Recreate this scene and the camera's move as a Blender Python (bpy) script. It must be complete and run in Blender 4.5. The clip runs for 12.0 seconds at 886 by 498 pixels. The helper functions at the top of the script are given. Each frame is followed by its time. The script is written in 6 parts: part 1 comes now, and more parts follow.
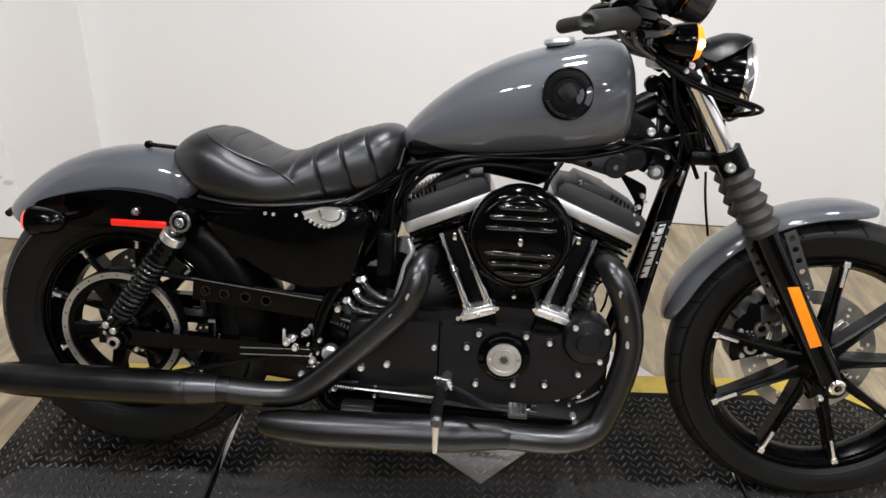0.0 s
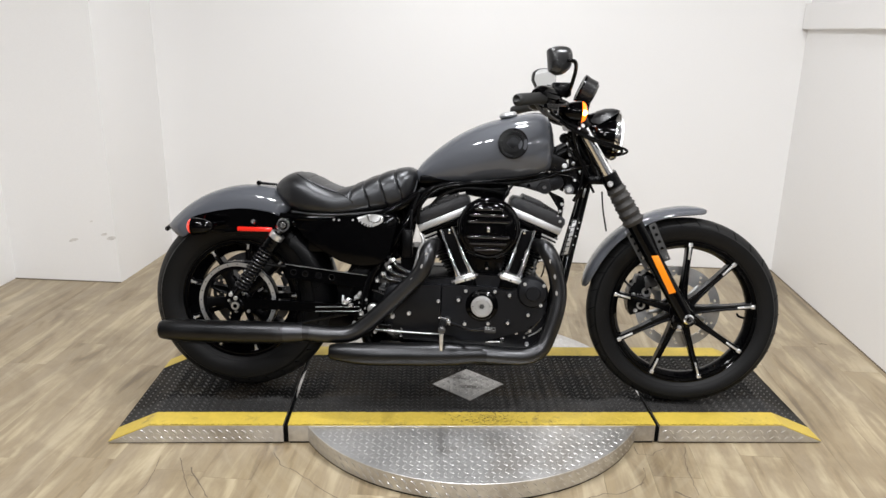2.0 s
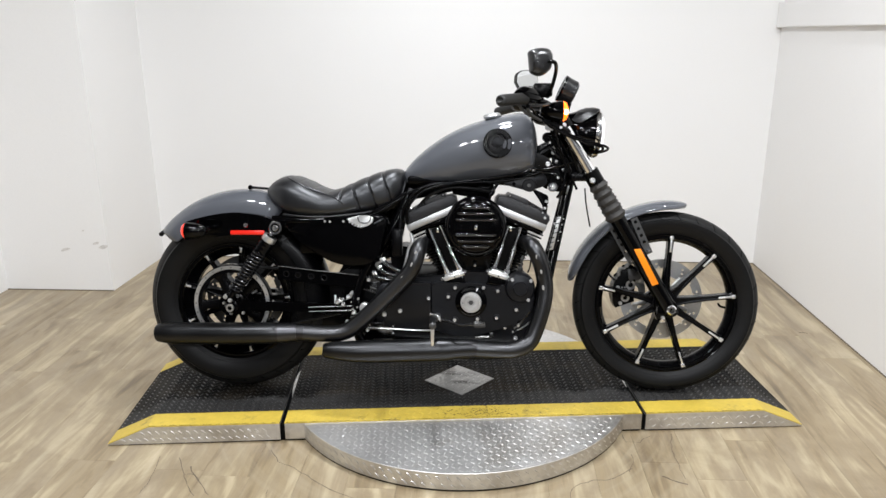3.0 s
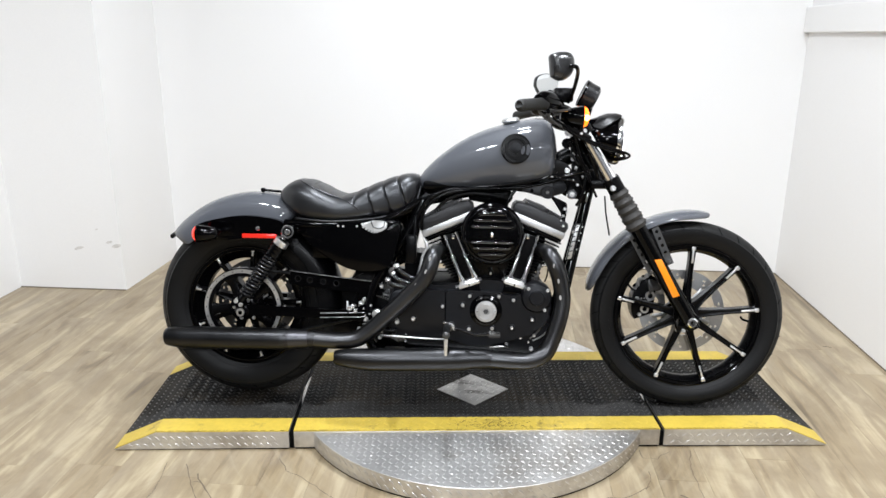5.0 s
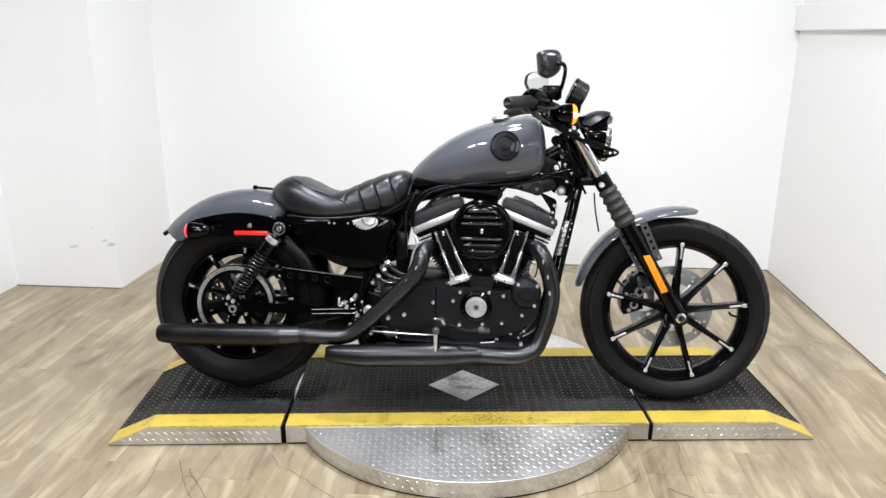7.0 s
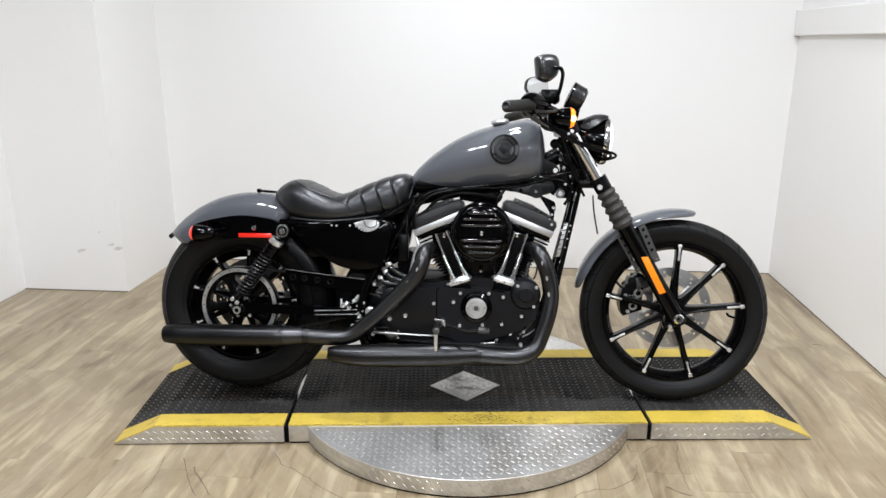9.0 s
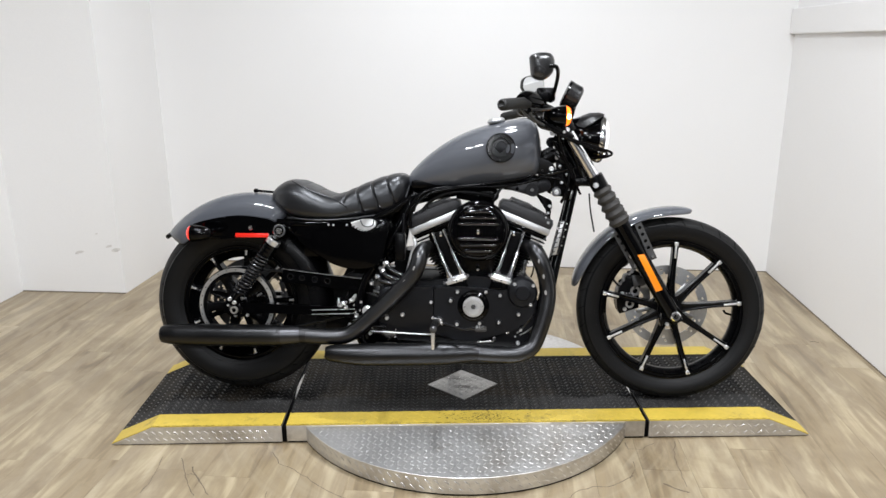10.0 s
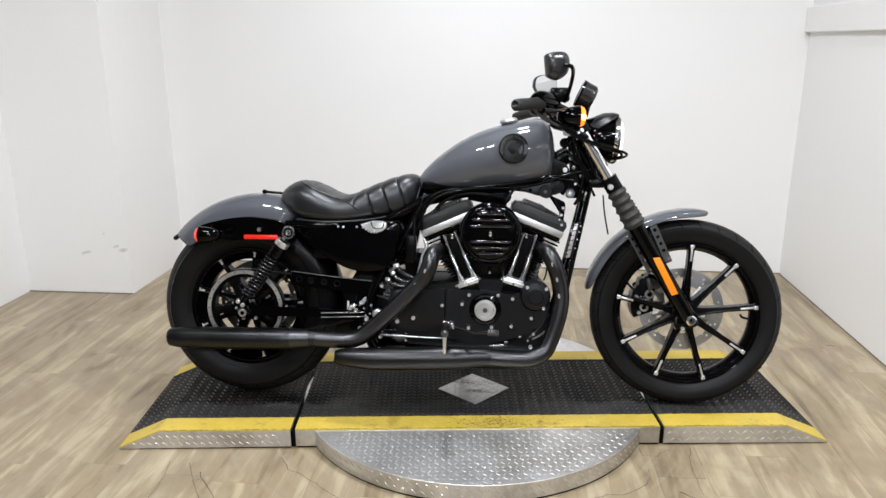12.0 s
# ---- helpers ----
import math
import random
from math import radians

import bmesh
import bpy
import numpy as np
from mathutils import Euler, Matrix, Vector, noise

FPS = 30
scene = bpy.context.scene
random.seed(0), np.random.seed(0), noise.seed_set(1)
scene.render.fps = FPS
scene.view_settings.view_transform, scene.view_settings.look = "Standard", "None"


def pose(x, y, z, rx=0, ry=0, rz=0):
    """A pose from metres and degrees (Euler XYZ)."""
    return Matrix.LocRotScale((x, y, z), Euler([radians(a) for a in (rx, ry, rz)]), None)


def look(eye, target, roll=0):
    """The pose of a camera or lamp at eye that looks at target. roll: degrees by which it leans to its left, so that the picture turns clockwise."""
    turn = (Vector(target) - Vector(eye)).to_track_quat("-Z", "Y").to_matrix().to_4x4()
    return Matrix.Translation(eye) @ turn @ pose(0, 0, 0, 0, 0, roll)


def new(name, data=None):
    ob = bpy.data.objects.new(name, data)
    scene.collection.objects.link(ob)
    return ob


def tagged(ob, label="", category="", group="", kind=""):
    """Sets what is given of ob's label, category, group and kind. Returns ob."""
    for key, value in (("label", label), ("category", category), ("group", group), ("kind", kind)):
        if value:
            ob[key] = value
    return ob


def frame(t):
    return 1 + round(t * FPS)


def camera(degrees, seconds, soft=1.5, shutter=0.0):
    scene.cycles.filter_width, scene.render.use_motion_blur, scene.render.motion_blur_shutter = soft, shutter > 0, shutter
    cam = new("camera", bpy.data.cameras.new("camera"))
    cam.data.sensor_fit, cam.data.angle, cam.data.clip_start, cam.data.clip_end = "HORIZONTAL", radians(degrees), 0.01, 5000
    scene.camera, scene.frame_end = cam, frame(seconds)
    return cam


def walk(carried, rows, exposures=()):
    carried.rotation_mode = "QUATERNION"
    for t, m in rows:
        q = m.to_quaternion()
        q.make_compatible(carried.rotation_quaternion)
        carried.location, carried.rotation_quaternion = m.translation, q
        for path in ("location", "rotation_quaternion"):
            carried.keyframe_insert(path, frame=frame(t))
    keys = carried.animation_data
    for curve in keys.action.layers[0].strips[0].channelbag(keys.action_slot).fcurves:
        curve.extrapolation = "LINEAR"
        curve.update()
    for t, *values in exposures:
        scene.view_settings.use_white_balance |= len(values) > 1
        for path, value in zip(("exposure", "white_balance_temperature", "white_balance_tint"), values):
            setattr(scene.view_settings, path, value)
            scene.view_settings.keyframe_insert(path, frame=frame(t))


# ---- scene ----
cam = camera(62.6, 12.0, soft=1.5)
PATH = [
    (0, (-0.157, -1.124, 1.263), (-0.125, 0.688, 0.415), 2.0),
    (0.5, (-0.166, -1.468, 1.275), (-0.082, 0.39, 0.541), 0.8),
    (1, (-0.197, -1.746, 1.317), (-0.124, 0.147, 0.674), -0.1),
    (1.5, (-0.148, -1.968, 1.315), (-0.125, -0.072, 0.679), 0.5),
    (2, (-0.2, -2.108, 1.307), (-0.143, -0.194, 0.727), 0.9),
    (2.5, (-0.232, -2.178, 1.296), (-0.168, -0.264, 0.72), 0.5),
    (3, (-0.204, -2.177, 1.305), (-0.115, -0.261, 0.738), -0.2),
    (5, (-0.202, -2.117, 1.31), (-0.154, -0.199, 0.744), 0.4),
    (5.5, (-0.191, -2.115, 1.306), (-0.143, -0.201, 0.729), 0.4),
    (6, (-0.191, -2.12, 1.305), (-0.145, -0.206, 0.727), 0.7),
    (6.5, (-0.183, -2.127, 1.307), (-0.137, -0.212, 0.733), 0.4),
    (7, (-0.173, -2.14, 1.305), (-0.123, -0.223, 0.739), 0.3),
    (9, (-0.156, -2.18, 1.3), (-0.122, -0.257, 0.751), 0.1),
    (9.5, (-0.155, -2.186, 1.298), (-0.118, -0.262, 0.756), 0.2),
    (10, (-0.149, -2.186, 1.292), (-0.112, -0.262, 0.747), -0.2),
    (10.5, (-0.155, -2.178, 1.296), (-0.123, -0.254, 0.748), -0.0),
    (11, (-0.16, -2.162, 1.293), (-0.131, -0.24, 0.741), 0.1),
    (11.5, (-0.169, -2.15, 1.291), (-0.144, -0.229, 0.735), 0.0),
    (12, (-0.167, -2.143, 1.295), (-0.146, -0.22, 0.745), -0.2),
]
EXPOSURES = [(0.0, -0.40, 6720, 14.5), (1.5, -0.35, 6740, 14), (3.0, -0.27, 6560, 12.5), (5.0, -0.06, 6400, 12), (7.0, -0.05, 6400, 12), (9.0, -0.25, 6470, 12.5), (12.0, -0.31, 6490, 13)]
walk(cam, [(t, look(eye, target, roll)) for t, eye, target, roll in PATH], EXPOSURES)

# ---- world and light ----
world = bpy.data.worlds.new("world")
scene.world = world
world.use_nodes = True
world.node_tree.nodes["Background"].inputs[0].default_value = (0.9, 0.95, 1.0, 1)
world.node_tree.nodes["Background"].inputs[1].default_value = 0.05

CEILING = 2.85
ROOM_TURN = -5.8
ROOM = pose(0, 0, 0, 0, 0, ROOM_TURN)
LAMPS = [(-1.30, -0.75, 21), (-1.0, -0.9, 21), (-0.15, 0.35, 35), (-0.1, 0.95, 12), (1.0, -0.75, 52), (-0.9, -2.5, 42), (0.45, -2.5, 42),
         (-1.3, -4.6, 58), (-0.2, -4.6, 56), (0.9, -4.6, 54)]


def area_lamp(x, y, watts, size):
    data = bpy.data.lights.new("panel_lamp", "AREA")
    data.energy, data.size, data.shape = watts, size, "DISK"
    data.color = (0.91, 0.96, 1.0)
    ob = new("panel_lamp", data)
    ob.matrix_world = pose(x, y, CEILING - 0.06)
    return ob


for lx, ly, lw in LAMPS:
    area_lamp(lx, ly, lw, 0.22)


# ---- materials ----
def material(name, base, rough=0.5, metal=0.0, var=0.12, scale=6.0, bump=0.0, fine=90.0, coat=0.0, stretch=(1, 1, 1),
             dirt=None, dirt_at=0.62, rough_var=0.12, per_piece=0.0, emit=0.0, spec=0.5):
    """A principled surface with broad and fine variation, optional dirt patches and relief."""
    m = bpy.data.materials.new(name)
    m.use_nodes = True
    nt = m.node_tree
    n, link = nt.nodes, nt.links.new
    bsdf = n["Principled BSDF"]
    co = n.new("ShaderNodeTexCoord")
    mp = n.new("ShaderNodeMapping")
    mp.inputs["Scale"].default_value = stretch
    link(co.outputs["Object"], mp.inputs["Vector"])
    info = n.new("ShaderNodeObjectInfo")
    if per_piece:
        mul = n.new("ShaderNodeMath")
        mul.operation = "MULTIPLY"
        mul.inputs[1].default_value = 37.0
        link(info.outputs["Random"], mul.inputs[0])
        link(mul.outputs[0], mp.inputs["Location"])
    big = n.new("ShaderNodeTexNoise")
    big.inputs["Scale"].default_value, big.inputs["Detail"].default_value = scale, 5
    small = n.new("ShaderNodeTexNoise")
    small.inputs["Scale"].default_value, small.inputs["Detail"].default_value = fine, 4
    link(mp.outputs[0], big.inputs["Vector"])
    link(mp.outputs[0], small.inputs["Vector"])
    add = n.new("ShaderNodeMath")
    add.operation = "ADD"
    link(big.outputs["Fac"], add.inputs[0])
    link(small.outputs["Fac"], add.inputs[1])
    spread = n.new("ShaderNodeMapRange")
    spread.inputs["From Min"].default_value, spread.inputs["From Max"].default_value = 0.6, 1.4
    spread.inputs["To Min"].default_value, spread.inputs["To Max"].default_value = 1 - var, 1 + var
    link(add.outputs[0], spread.inputs["Value"])
    value = spread.outputs[0]
    if per_piece:
        pr = n.new("ShaderNodeMapRange")
        pr.inputs["To Min"].default_value, pr.inputs["To Max"].default_value = 1 - per_piece, 1 + per_piece
        link(info.outputs["Random"], pr.inputs["Value"])
        both = n.new("ShaderNodeMath")
        both.operation = "MULTIPLY"
        link(value, both.inputs[0])
        link(pr.outputs[0], both.inputs[1])
        value = both.outputs[0]
    tint = n.new("ShaderNodeVectorMath")
    tint.operation = "SCALE"
    tint.inputs[0].default_value = base
    link(value, tint.inputs["Scale"])
    colour = tint.outputs[0]
    if dirt:
        patch = n.new("ShaderNodeTexNoise")
        patch.inputs["Scale"].default_value, patch.inputs["Detail"].default_value = scale * 0.7, 8
        patch.inputs["Roughness"].default_value = 0.7
        link(mp.outputs[0], patch.inputs["Vector"])
        ramp = n.new("ShaderNodeMapRange")
        ramp.inputs["From Min"].default_value, ramp.inputs["From Max"].default_value = dirt_at - 0.06, dirt_at + 0.1
        link(patch.outputs["Fac"], ramp.inputs["Value"])
        mix = n.new("ShaderNodeMix")
        mix.data_type = "RGBA"
        link(ramp.outputs[0], mix.inputs["Factor"])
        link(colour, mix.inputs[6])
        mix.inputs[7].default_value = (*dirt, 1)
        colour = mix.outputs[2]
    link(colour, bsdf.inputs["Base Color"])
    rr = n.new("ShaderNodeMapRange")
    rr.inputs["To Min"].default_value = max(0.02, rough - rough_var)
    rr.inputs["To Max"].default_value = min(1.0, rough + rough_var)
    link(big.outputs["Fac"], rr.inputs["Value"])
    link(rr.outputs[0], bsdf.inputs["Roughness"])
    bsdf.inputs["Metallic"].default_value = metal
    bsdf.inputs["Specular IOR Level"].default_value = spec
    bsdf.inputs["Coat Weight"].default_value = coat
    bsdf.inputs["Coat Roughness"].default_value = 0.04
    if bump:
        bp = n.new("ShaderNodeBump")
        bp.inputs["Strength"].default_value, bp.inputs["Distance"].default_value = bump, 0.002
        link(small.outputs["Fac"], bp.inputs["Height"])
        link(bp.outputs[0], bsdf.inputs["Normal"])
    if emit:
        bsdf.inputs["Emission Color"].default_value = (*base, 1)
        bsdf.inputs["Emission Strength"].default_value = emit
    return m


WALL = material("wall_paint", (0.85, 0.842, 0.83), 0.6, var=0.02, scale=1.2, bump=0.12, fine=160)
# for the unseen rear walls, dark so that black parts reflect little
DIM = material("dim_paint", (0.06, 0.06, 0.062), 0.7, var=0.05, bump=0.1)
# ceiling out of view, darkened to hold back fill and top reflections
CEIL = material("ceiling_paint", (0.20, 0.20, 0.20), 0.8, var=0.03, bump=0.2)
SUBFLOOR = material("subfloor", (0.06, 0.045, 0.03), 0.9, var=0.2)


def plank_material():
    """Worn wood-look vinyl: cream, tan and grey-brown streaks along each plank."""
    m = material("vinyl_plank", (0.3, 0.22, 0.14), 0.34, var=0.25, scale=3.0, fine=40, bump=0.06, stretch=(9, 1, 1), per_piece=0.16)
    nt = m.node_tree
    n, link = nt.nodes, nt.links.new
    bsdf = n["Principled BSDF"]
    mp = [k for k in n if k.bl_idname == "ShaderNodeMapping"][0]
    info = [k for k in n if k.bl_idname == "ShaderNodeObjectInfo"][0]
    mp2 = n.new("ShaderNodeMapping")
    mp2.inputs["Scale"].default_value = (0.68, 0.85, 1)
    link(mp.outputs[0], mp2.inputs["Vector"])
    broad = n.new("ShaderNodeTexNoise")
    broad.inputs["Scale"].default_value, broad.inputs["Detail"].default_value = 2.1, 6
    broad.inputs["Distortion"].default_value = 0.9
    link(mp2.outputs[0], broad.inputs["Vector"])
    grain = n.new("ShaderNodeTexNoise")
    grain.inputs["Scale"].default_value, grain.inputs["Detail"].default_value = 9.0, 8
    link(mp.outputs[0], grain.inputs["Vector"])
    mixv = n.new("ShaderNodeMath")
    mixv.operation = "MULTIPLY_ADD"
    link(grain.outputs["Fac"], mixv.inputs[0])
    mixv.inputs[1].default_value = 0.21
    link(broad.outputs["Fac"], mixv.inputs[2])
    tone = n.new("ShaderNodeMath")
    tone.operation = "MULTIPLY_ADD"
    link(info.outputs["Random"], tone.inputs[0])
    tone.inputs[1].default_value = 0.05
    link(mixv.outputs[0], tone.inputs[2])
    ramp = n.new("ShaderNodeValToRGB")
    e = ramp.color_ramp.elements
    e[0].position, e[0].color = 0.40, (0.180, 0.136, 0.084, 1)
    e[1].position, e[1].color = 0.88, (0.515, 0.437, 0.302, 1)
    for place, shade in ((0.50, (0.246, 0.186, 0.110, 1)), (0.57, (0.325, 0.254, 0.156, 1)), (0.62, (0.300, 0.236, 0.150, 1)), (0.68, (0.362, 0.289, 0.182, 1)), (0.75, (0.440, 0.360, 0.232, 1))):
        e.new(place).color = shade
    link(tone.outputs[0], ramp.inputs["Fac"])
    # soft patches of a greyer print between the yellow ones
    cool = n.new("ShaderNodeTexNoise")
    cool.inputs["Scale"].default_value, cool.inputs["Detail"].default_value = 1.5, 4
    link(mp2.outputs[0], cool.inputs["Vector"])
    share = n.new("ShaderNodeMapRange")
    share.inputs["From Min"].default_value, share.inputs["From Max"].default_value = 0.45, 0.65
    share.inputs["To Max"].default_value = 0.30
    link(cool.outputs["Fac"], share.inputs["Value"])
    print_mix = n.new("ShaderNodeMix")
    print_mix.data_type = "RGBA"
    link(share.outputs[0], print_mix.inputs["Factor"])
    link(ramp.outputs[0], print_mix.inputs[6])
    print_mix.inputs[7].default_value = (0.315, 0.262, 0.192, 1)
    for l in list(bsdf.inputs["Base Color"].links):
        nt.links.remove(l)
    # broad scuffs and grey traffic dirt that run on from plank to plank
    geo = n.new("ShaderNodeNewGeometry")
    soil = n.new("ShaderNodeTexNoise")
    soil.inputs["Scale"].default_value, soil.inputs["Detail"].default_value = 2.6, 9
    soil.inputs["Roughness"].default_value, soil.inputs["Distortion"].default_value = 0.68, 1.2
    link(geo.outputs["Position"], soil.inputs["Vector"])
    amount = n.new("ShaderNodeMapRange")
    amount.inputs["From Min"].default_value, amount.inputs["From Max"].default_value = 0.48, 0.72
    amount.inputs["To Max"].default_value = 0.44
    link(soil.outputs["Fac"], amount.inputs["Value"])
    dirty = n.new("ShaderNodeMix")
    dirty.data_type = "RGBA"
    link(amount.outputs[0], dirty.inputs["Factor"])
    link(print_mix.outputs[2], dirty.inputs[6])
    dirty.inputs[7].default_value = (0.140, 0.096, 0.050, 1)
    # pale arcs scratched round the turntable as it was dragged and turned
    axes = n.new("ShaderNodeSeparateXYZ")
    link(geo.outputs["Position"], axes.inputs[0])
    px, py = n.new("ShaderNodeMath"), n.new("ShaderNodeMath")
    px.operation = py.operation = "ADD"
    px.inputs[1].default_value, py.inputs[1].default_value = 0.03, -0.30
    link(axes.outputs["X"], px.inputs[0])
    link(axes.outputs["Y"], py.inputs[0])
    flat = n.new("ShaderNodeCombineXYZ")
    link(px.outputs[0], flat.inputs["X"])
    link(py.outputs[0], flat.inputs["Y"])
    radius = n.new("ShaderNodeVectorMath")
    radius.operation = "LENGTH"
    link(flat.outputs[0], radius.inputs[0])
    turn = n.new("ShaderNodeMath")
    turn.operation = "ARCTAN2"
    link(px.outputs[0], turn.inputs[0])
    link(py.outputs[0], turn.inputs[1])
    polar = n.new("ShaderNodeCombineXYZ")
    link(radius.outputs["Value"], polar.inputs["X"])
    link(turn.outputs[0], polar.inputs["Y"])
    stretch = n.new("ShaderNodeMapping")
    stretch.inputs["Scale"].default_value = (26, 1.6, 1)
    link(polar.outputs[0], stretch.inputs["Vector"])
    arcs = n.new("ShaderNodeTexNoise")
    arcs.inputs["Scale"].default_value, arcs.inputs["Detail"].default_value = 1.0, 6
    arcs.inputs["Distortion"].default_value = 0.7
    link(stretch.outputs[0], arcs.inputs["Vector"])
    pick = n.new("ShaderNodeMapRange")
    pick.inputs["From Min"].default_value, pick.inputs["From Max"].default_value = 0.50, 0.68
    pick.inputs["To Max"].default_value = 0.30
    link(arcs.outputs["Fac"], pick.inputs["Value"])
    fade = n.new("ShaderNodeMapRange")
    fade.inputs["From Min"].default_value, fade.inputs["From Max"].default_value = 0.70, 1.15
    fade.inputs["To Min"].default_value, fade.inputs["To Max"].default_value = 1.0, 0.0
    link(radius.outputs["Value"], fade.inputs["Value"])
    worn = n.new("ShaderNodeMath")
    worn.operation = "MULTIPLY"
    link(pick.outputs[0], worn.inputs[0])
    link(fade.outputs[0], worn.inputs[1])
    scored = n.new("ShaderNodeMix")
    scored.data_type = "RGBA"
    link(worn.outputs[0], scored.inputs["Factor"])
    link(dirty.outputs[2], scored.inputs[6])
    scored.inputs[7].default_value = (0.460, 0.400, 0.288, 1)
    link(scored.outputs[2], bsdf.inputs["Base Color"])
    return m


PLANK = plank_material()
CRACK = material("floor_crack", (0.15, 0.12, 0.085), 0.8, var=0.3)
ALU = material("tread_aluminium", (0.66, 0.65, 0.635), 0.40, 0.85, var=0.14, scale=4.2, fine=60, bump=0.1, dirt=(0.40, 0.37, 0.33), dirt_at=0.58)
ALU_LUG = material("worn_lug", (0.72, 0.71, 0.70), 0.36, 0.9, var=0.15)


def deck_material():
    """Black tread-plate paint, bare and dusty grey in a trodden strip along its near edge, stained elsewhere."""
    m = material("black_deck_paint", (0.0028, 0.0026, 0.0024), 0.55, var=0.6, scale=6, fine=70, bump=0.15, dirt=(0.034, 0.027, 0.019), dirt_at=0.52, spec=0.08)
    nt = m.node_tree
    n, link = nt.nodes, nt.links.new
    bsdf = n["Principled BSDF"]
    src = bsdf.inputs["Base Color"].links[0].from_socket
    geo = n.new("ShaderNodeNewGeometry")
    axes = n.new("ShaderNodeSeparateXYZ")
    link(geo.outputs["Position"], axes.inputs[0])
    cloud = n.new("ShaderNodeTexNoise")
    cloud.inputs["Scale"].default_value, cloud.inputs["Detail"].default_value = 7.0, 7
    cloud.inputs["Roughness"].default_value = 0.65
    link(geo.outputs["Position"], cloud.inputs["Vector"])
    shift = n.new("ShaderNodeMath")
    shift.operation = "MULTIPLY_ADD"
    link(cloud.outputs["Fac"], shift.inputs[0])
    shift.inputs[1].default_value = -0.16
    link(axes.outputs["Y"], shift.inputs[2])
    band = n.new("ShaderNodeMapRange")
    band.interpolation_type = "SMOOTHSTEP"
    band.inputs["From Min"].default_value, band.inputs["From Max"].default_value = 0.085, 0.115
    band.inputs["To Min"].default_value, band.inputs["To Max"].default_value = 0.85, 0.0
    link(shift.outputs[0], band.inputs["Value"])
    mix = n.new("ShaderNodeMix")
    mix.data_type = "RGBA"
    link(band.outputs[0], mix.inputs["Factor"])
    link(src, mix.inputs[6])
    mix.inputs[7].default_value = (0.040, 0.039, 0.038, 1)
    link(mix.outputs[2], bsdf.inputs["Base Color"])
    return m


BLACKDECK = deck_material()
# lugs paler than the deck, for wear and for the glints they catch
BLACKLUG = material("worn_glint_lug", (0.019, 0.0185, 0.018), 0.34, var=0.5, scale=9, spec=0.5, dirt=(0.05, 0.048, 0.045), dirt_at=0.54)
YELLOW = material("yellow_deck_paint", (0.58, 0.42, 0.06), 0.5, var=0.12, scale=14, fine=80, bump=0.1, dirt=(0.14, 0.10, 0.035), dirt_at=0.65)
GREY = material("grey_gloss_paint", (0.070, 0.075, 0.087), 0.55, 0.0, var=0.03, fine=400, coat=1.0, rough_var=0.05, spec=0.3)
GLOSS = material("gloss_black", (0.0007, 0.0007, 0.0009), 0.09, var=0.1, spec=0.17, coat=0.0, rough_var=0.05)
SATIN = material("satin_black", (0.0012, 0.0012, 0.0015), 0.27, spec=0.13, var=0.18, fine=200, bump=0.03)
BAND = material("satin_collar", (0.075, 0.075, 0.08), 0.34, 1.0, var=0.12, fine=300, bump=0.04)
MATTE = material("matte_black_exhaust", (0.066, 0.0665, 0.069), 0.33, 1.0, spec=0.5, var=0.12, fine=300, bump=0.04)
# same exhaust coat with a darker base, for the shading on the mufflers
MATTE_SHADED = material("shaded_black_exhaust", (0.043, 0.0433, 0.045), 0.33, 1.0, spec=0.5, var=0.15, scale=9, fine=300, bump=0.05)
WRINKLE = material("wrinkle_black", (0.0095, 0.0095, 0.011), 0.42, var=0.15, fine=700, bump=0.5)
BOLT = material("zinc_bolt", (0.88, 0.88, 0.88), 0.30, 0.85, var=0.05)
CASE = material("black_case_coat", (0.0056, 0.0057, 0.0068), 0.36, spec=0.26, var=0.12, fine=500, bump=0.12)
BADGE = material("badge_enamel", (0.0012, 0.0012, 0.0014), 0.12, spec=0.35, var=0.1, rough_var=0.04)
CASTING = material("dark_casting", (0.0055, 0.0055, 0.0062), 0.42, spec=0.22, var=0.2, fine=300, bump=0.15)
RUBBER = material("tyre_rubber", (0.0044, 0.0044, 0.0046), 0.42, spec=0.21, var=0.2, scale=9, fine=120, bump=0.08)
DISC = material("dark_disc_steel", (0.12, 0.12, 0.122), 0.42, 0.9, var=0.15, fine=150)
GRIP = material("grip_rubber", (0.0075, 0.0075, 0.0068), 0.6, var=0.15, fine=200, bump=0.15)
SOFTRUB = material("boot_rubber", (0.030, 0.0275, 0.025), 0.65, var=0.15, fine=200, bump=0.1)
VINYL = material("seat_vinyl", (0.0040, 0.0040, 0.0048), 0.38, spec=0.75, var=0.15, fine=420, bump=0.12)
FIN = material("fin_black", (0.0016, 0.0016, 0.0018), 0.5, spec=0.06, var=0.2)
HOSE = material("gloss_hose", (0.006, 0.006, 0.007), 0.18, spec=0.9, var=0.1)
COIL = material("spring_enamel", (0.008, 0.008, 0.009), 0.22, spec=0.6, var=0.1)
LOUVRE = material("louvre_enamel", (0.002, 0.002, 0.0024), 0.05, spec=0.75, var=0.1, rough_var=0.03)
# tread rubber lightened for dust and the grey sheen on the tyre shoulder
TREAD = material("dusty_sheen_rubber", (0.0105, 0.0104, 0.0102), 0.55, spec=0.2, var=0.3, scale=12, fine=150, bump=0.12)
SMEAR = material("wall_scuff", (0.68, 0.66, 0.63), 0.6, var=0.2, scale=30)
ROTOR = material("rotor_steel", (0.56, 0.56, 0.555), 0.36, 1.0, var=0.1, fine=150)
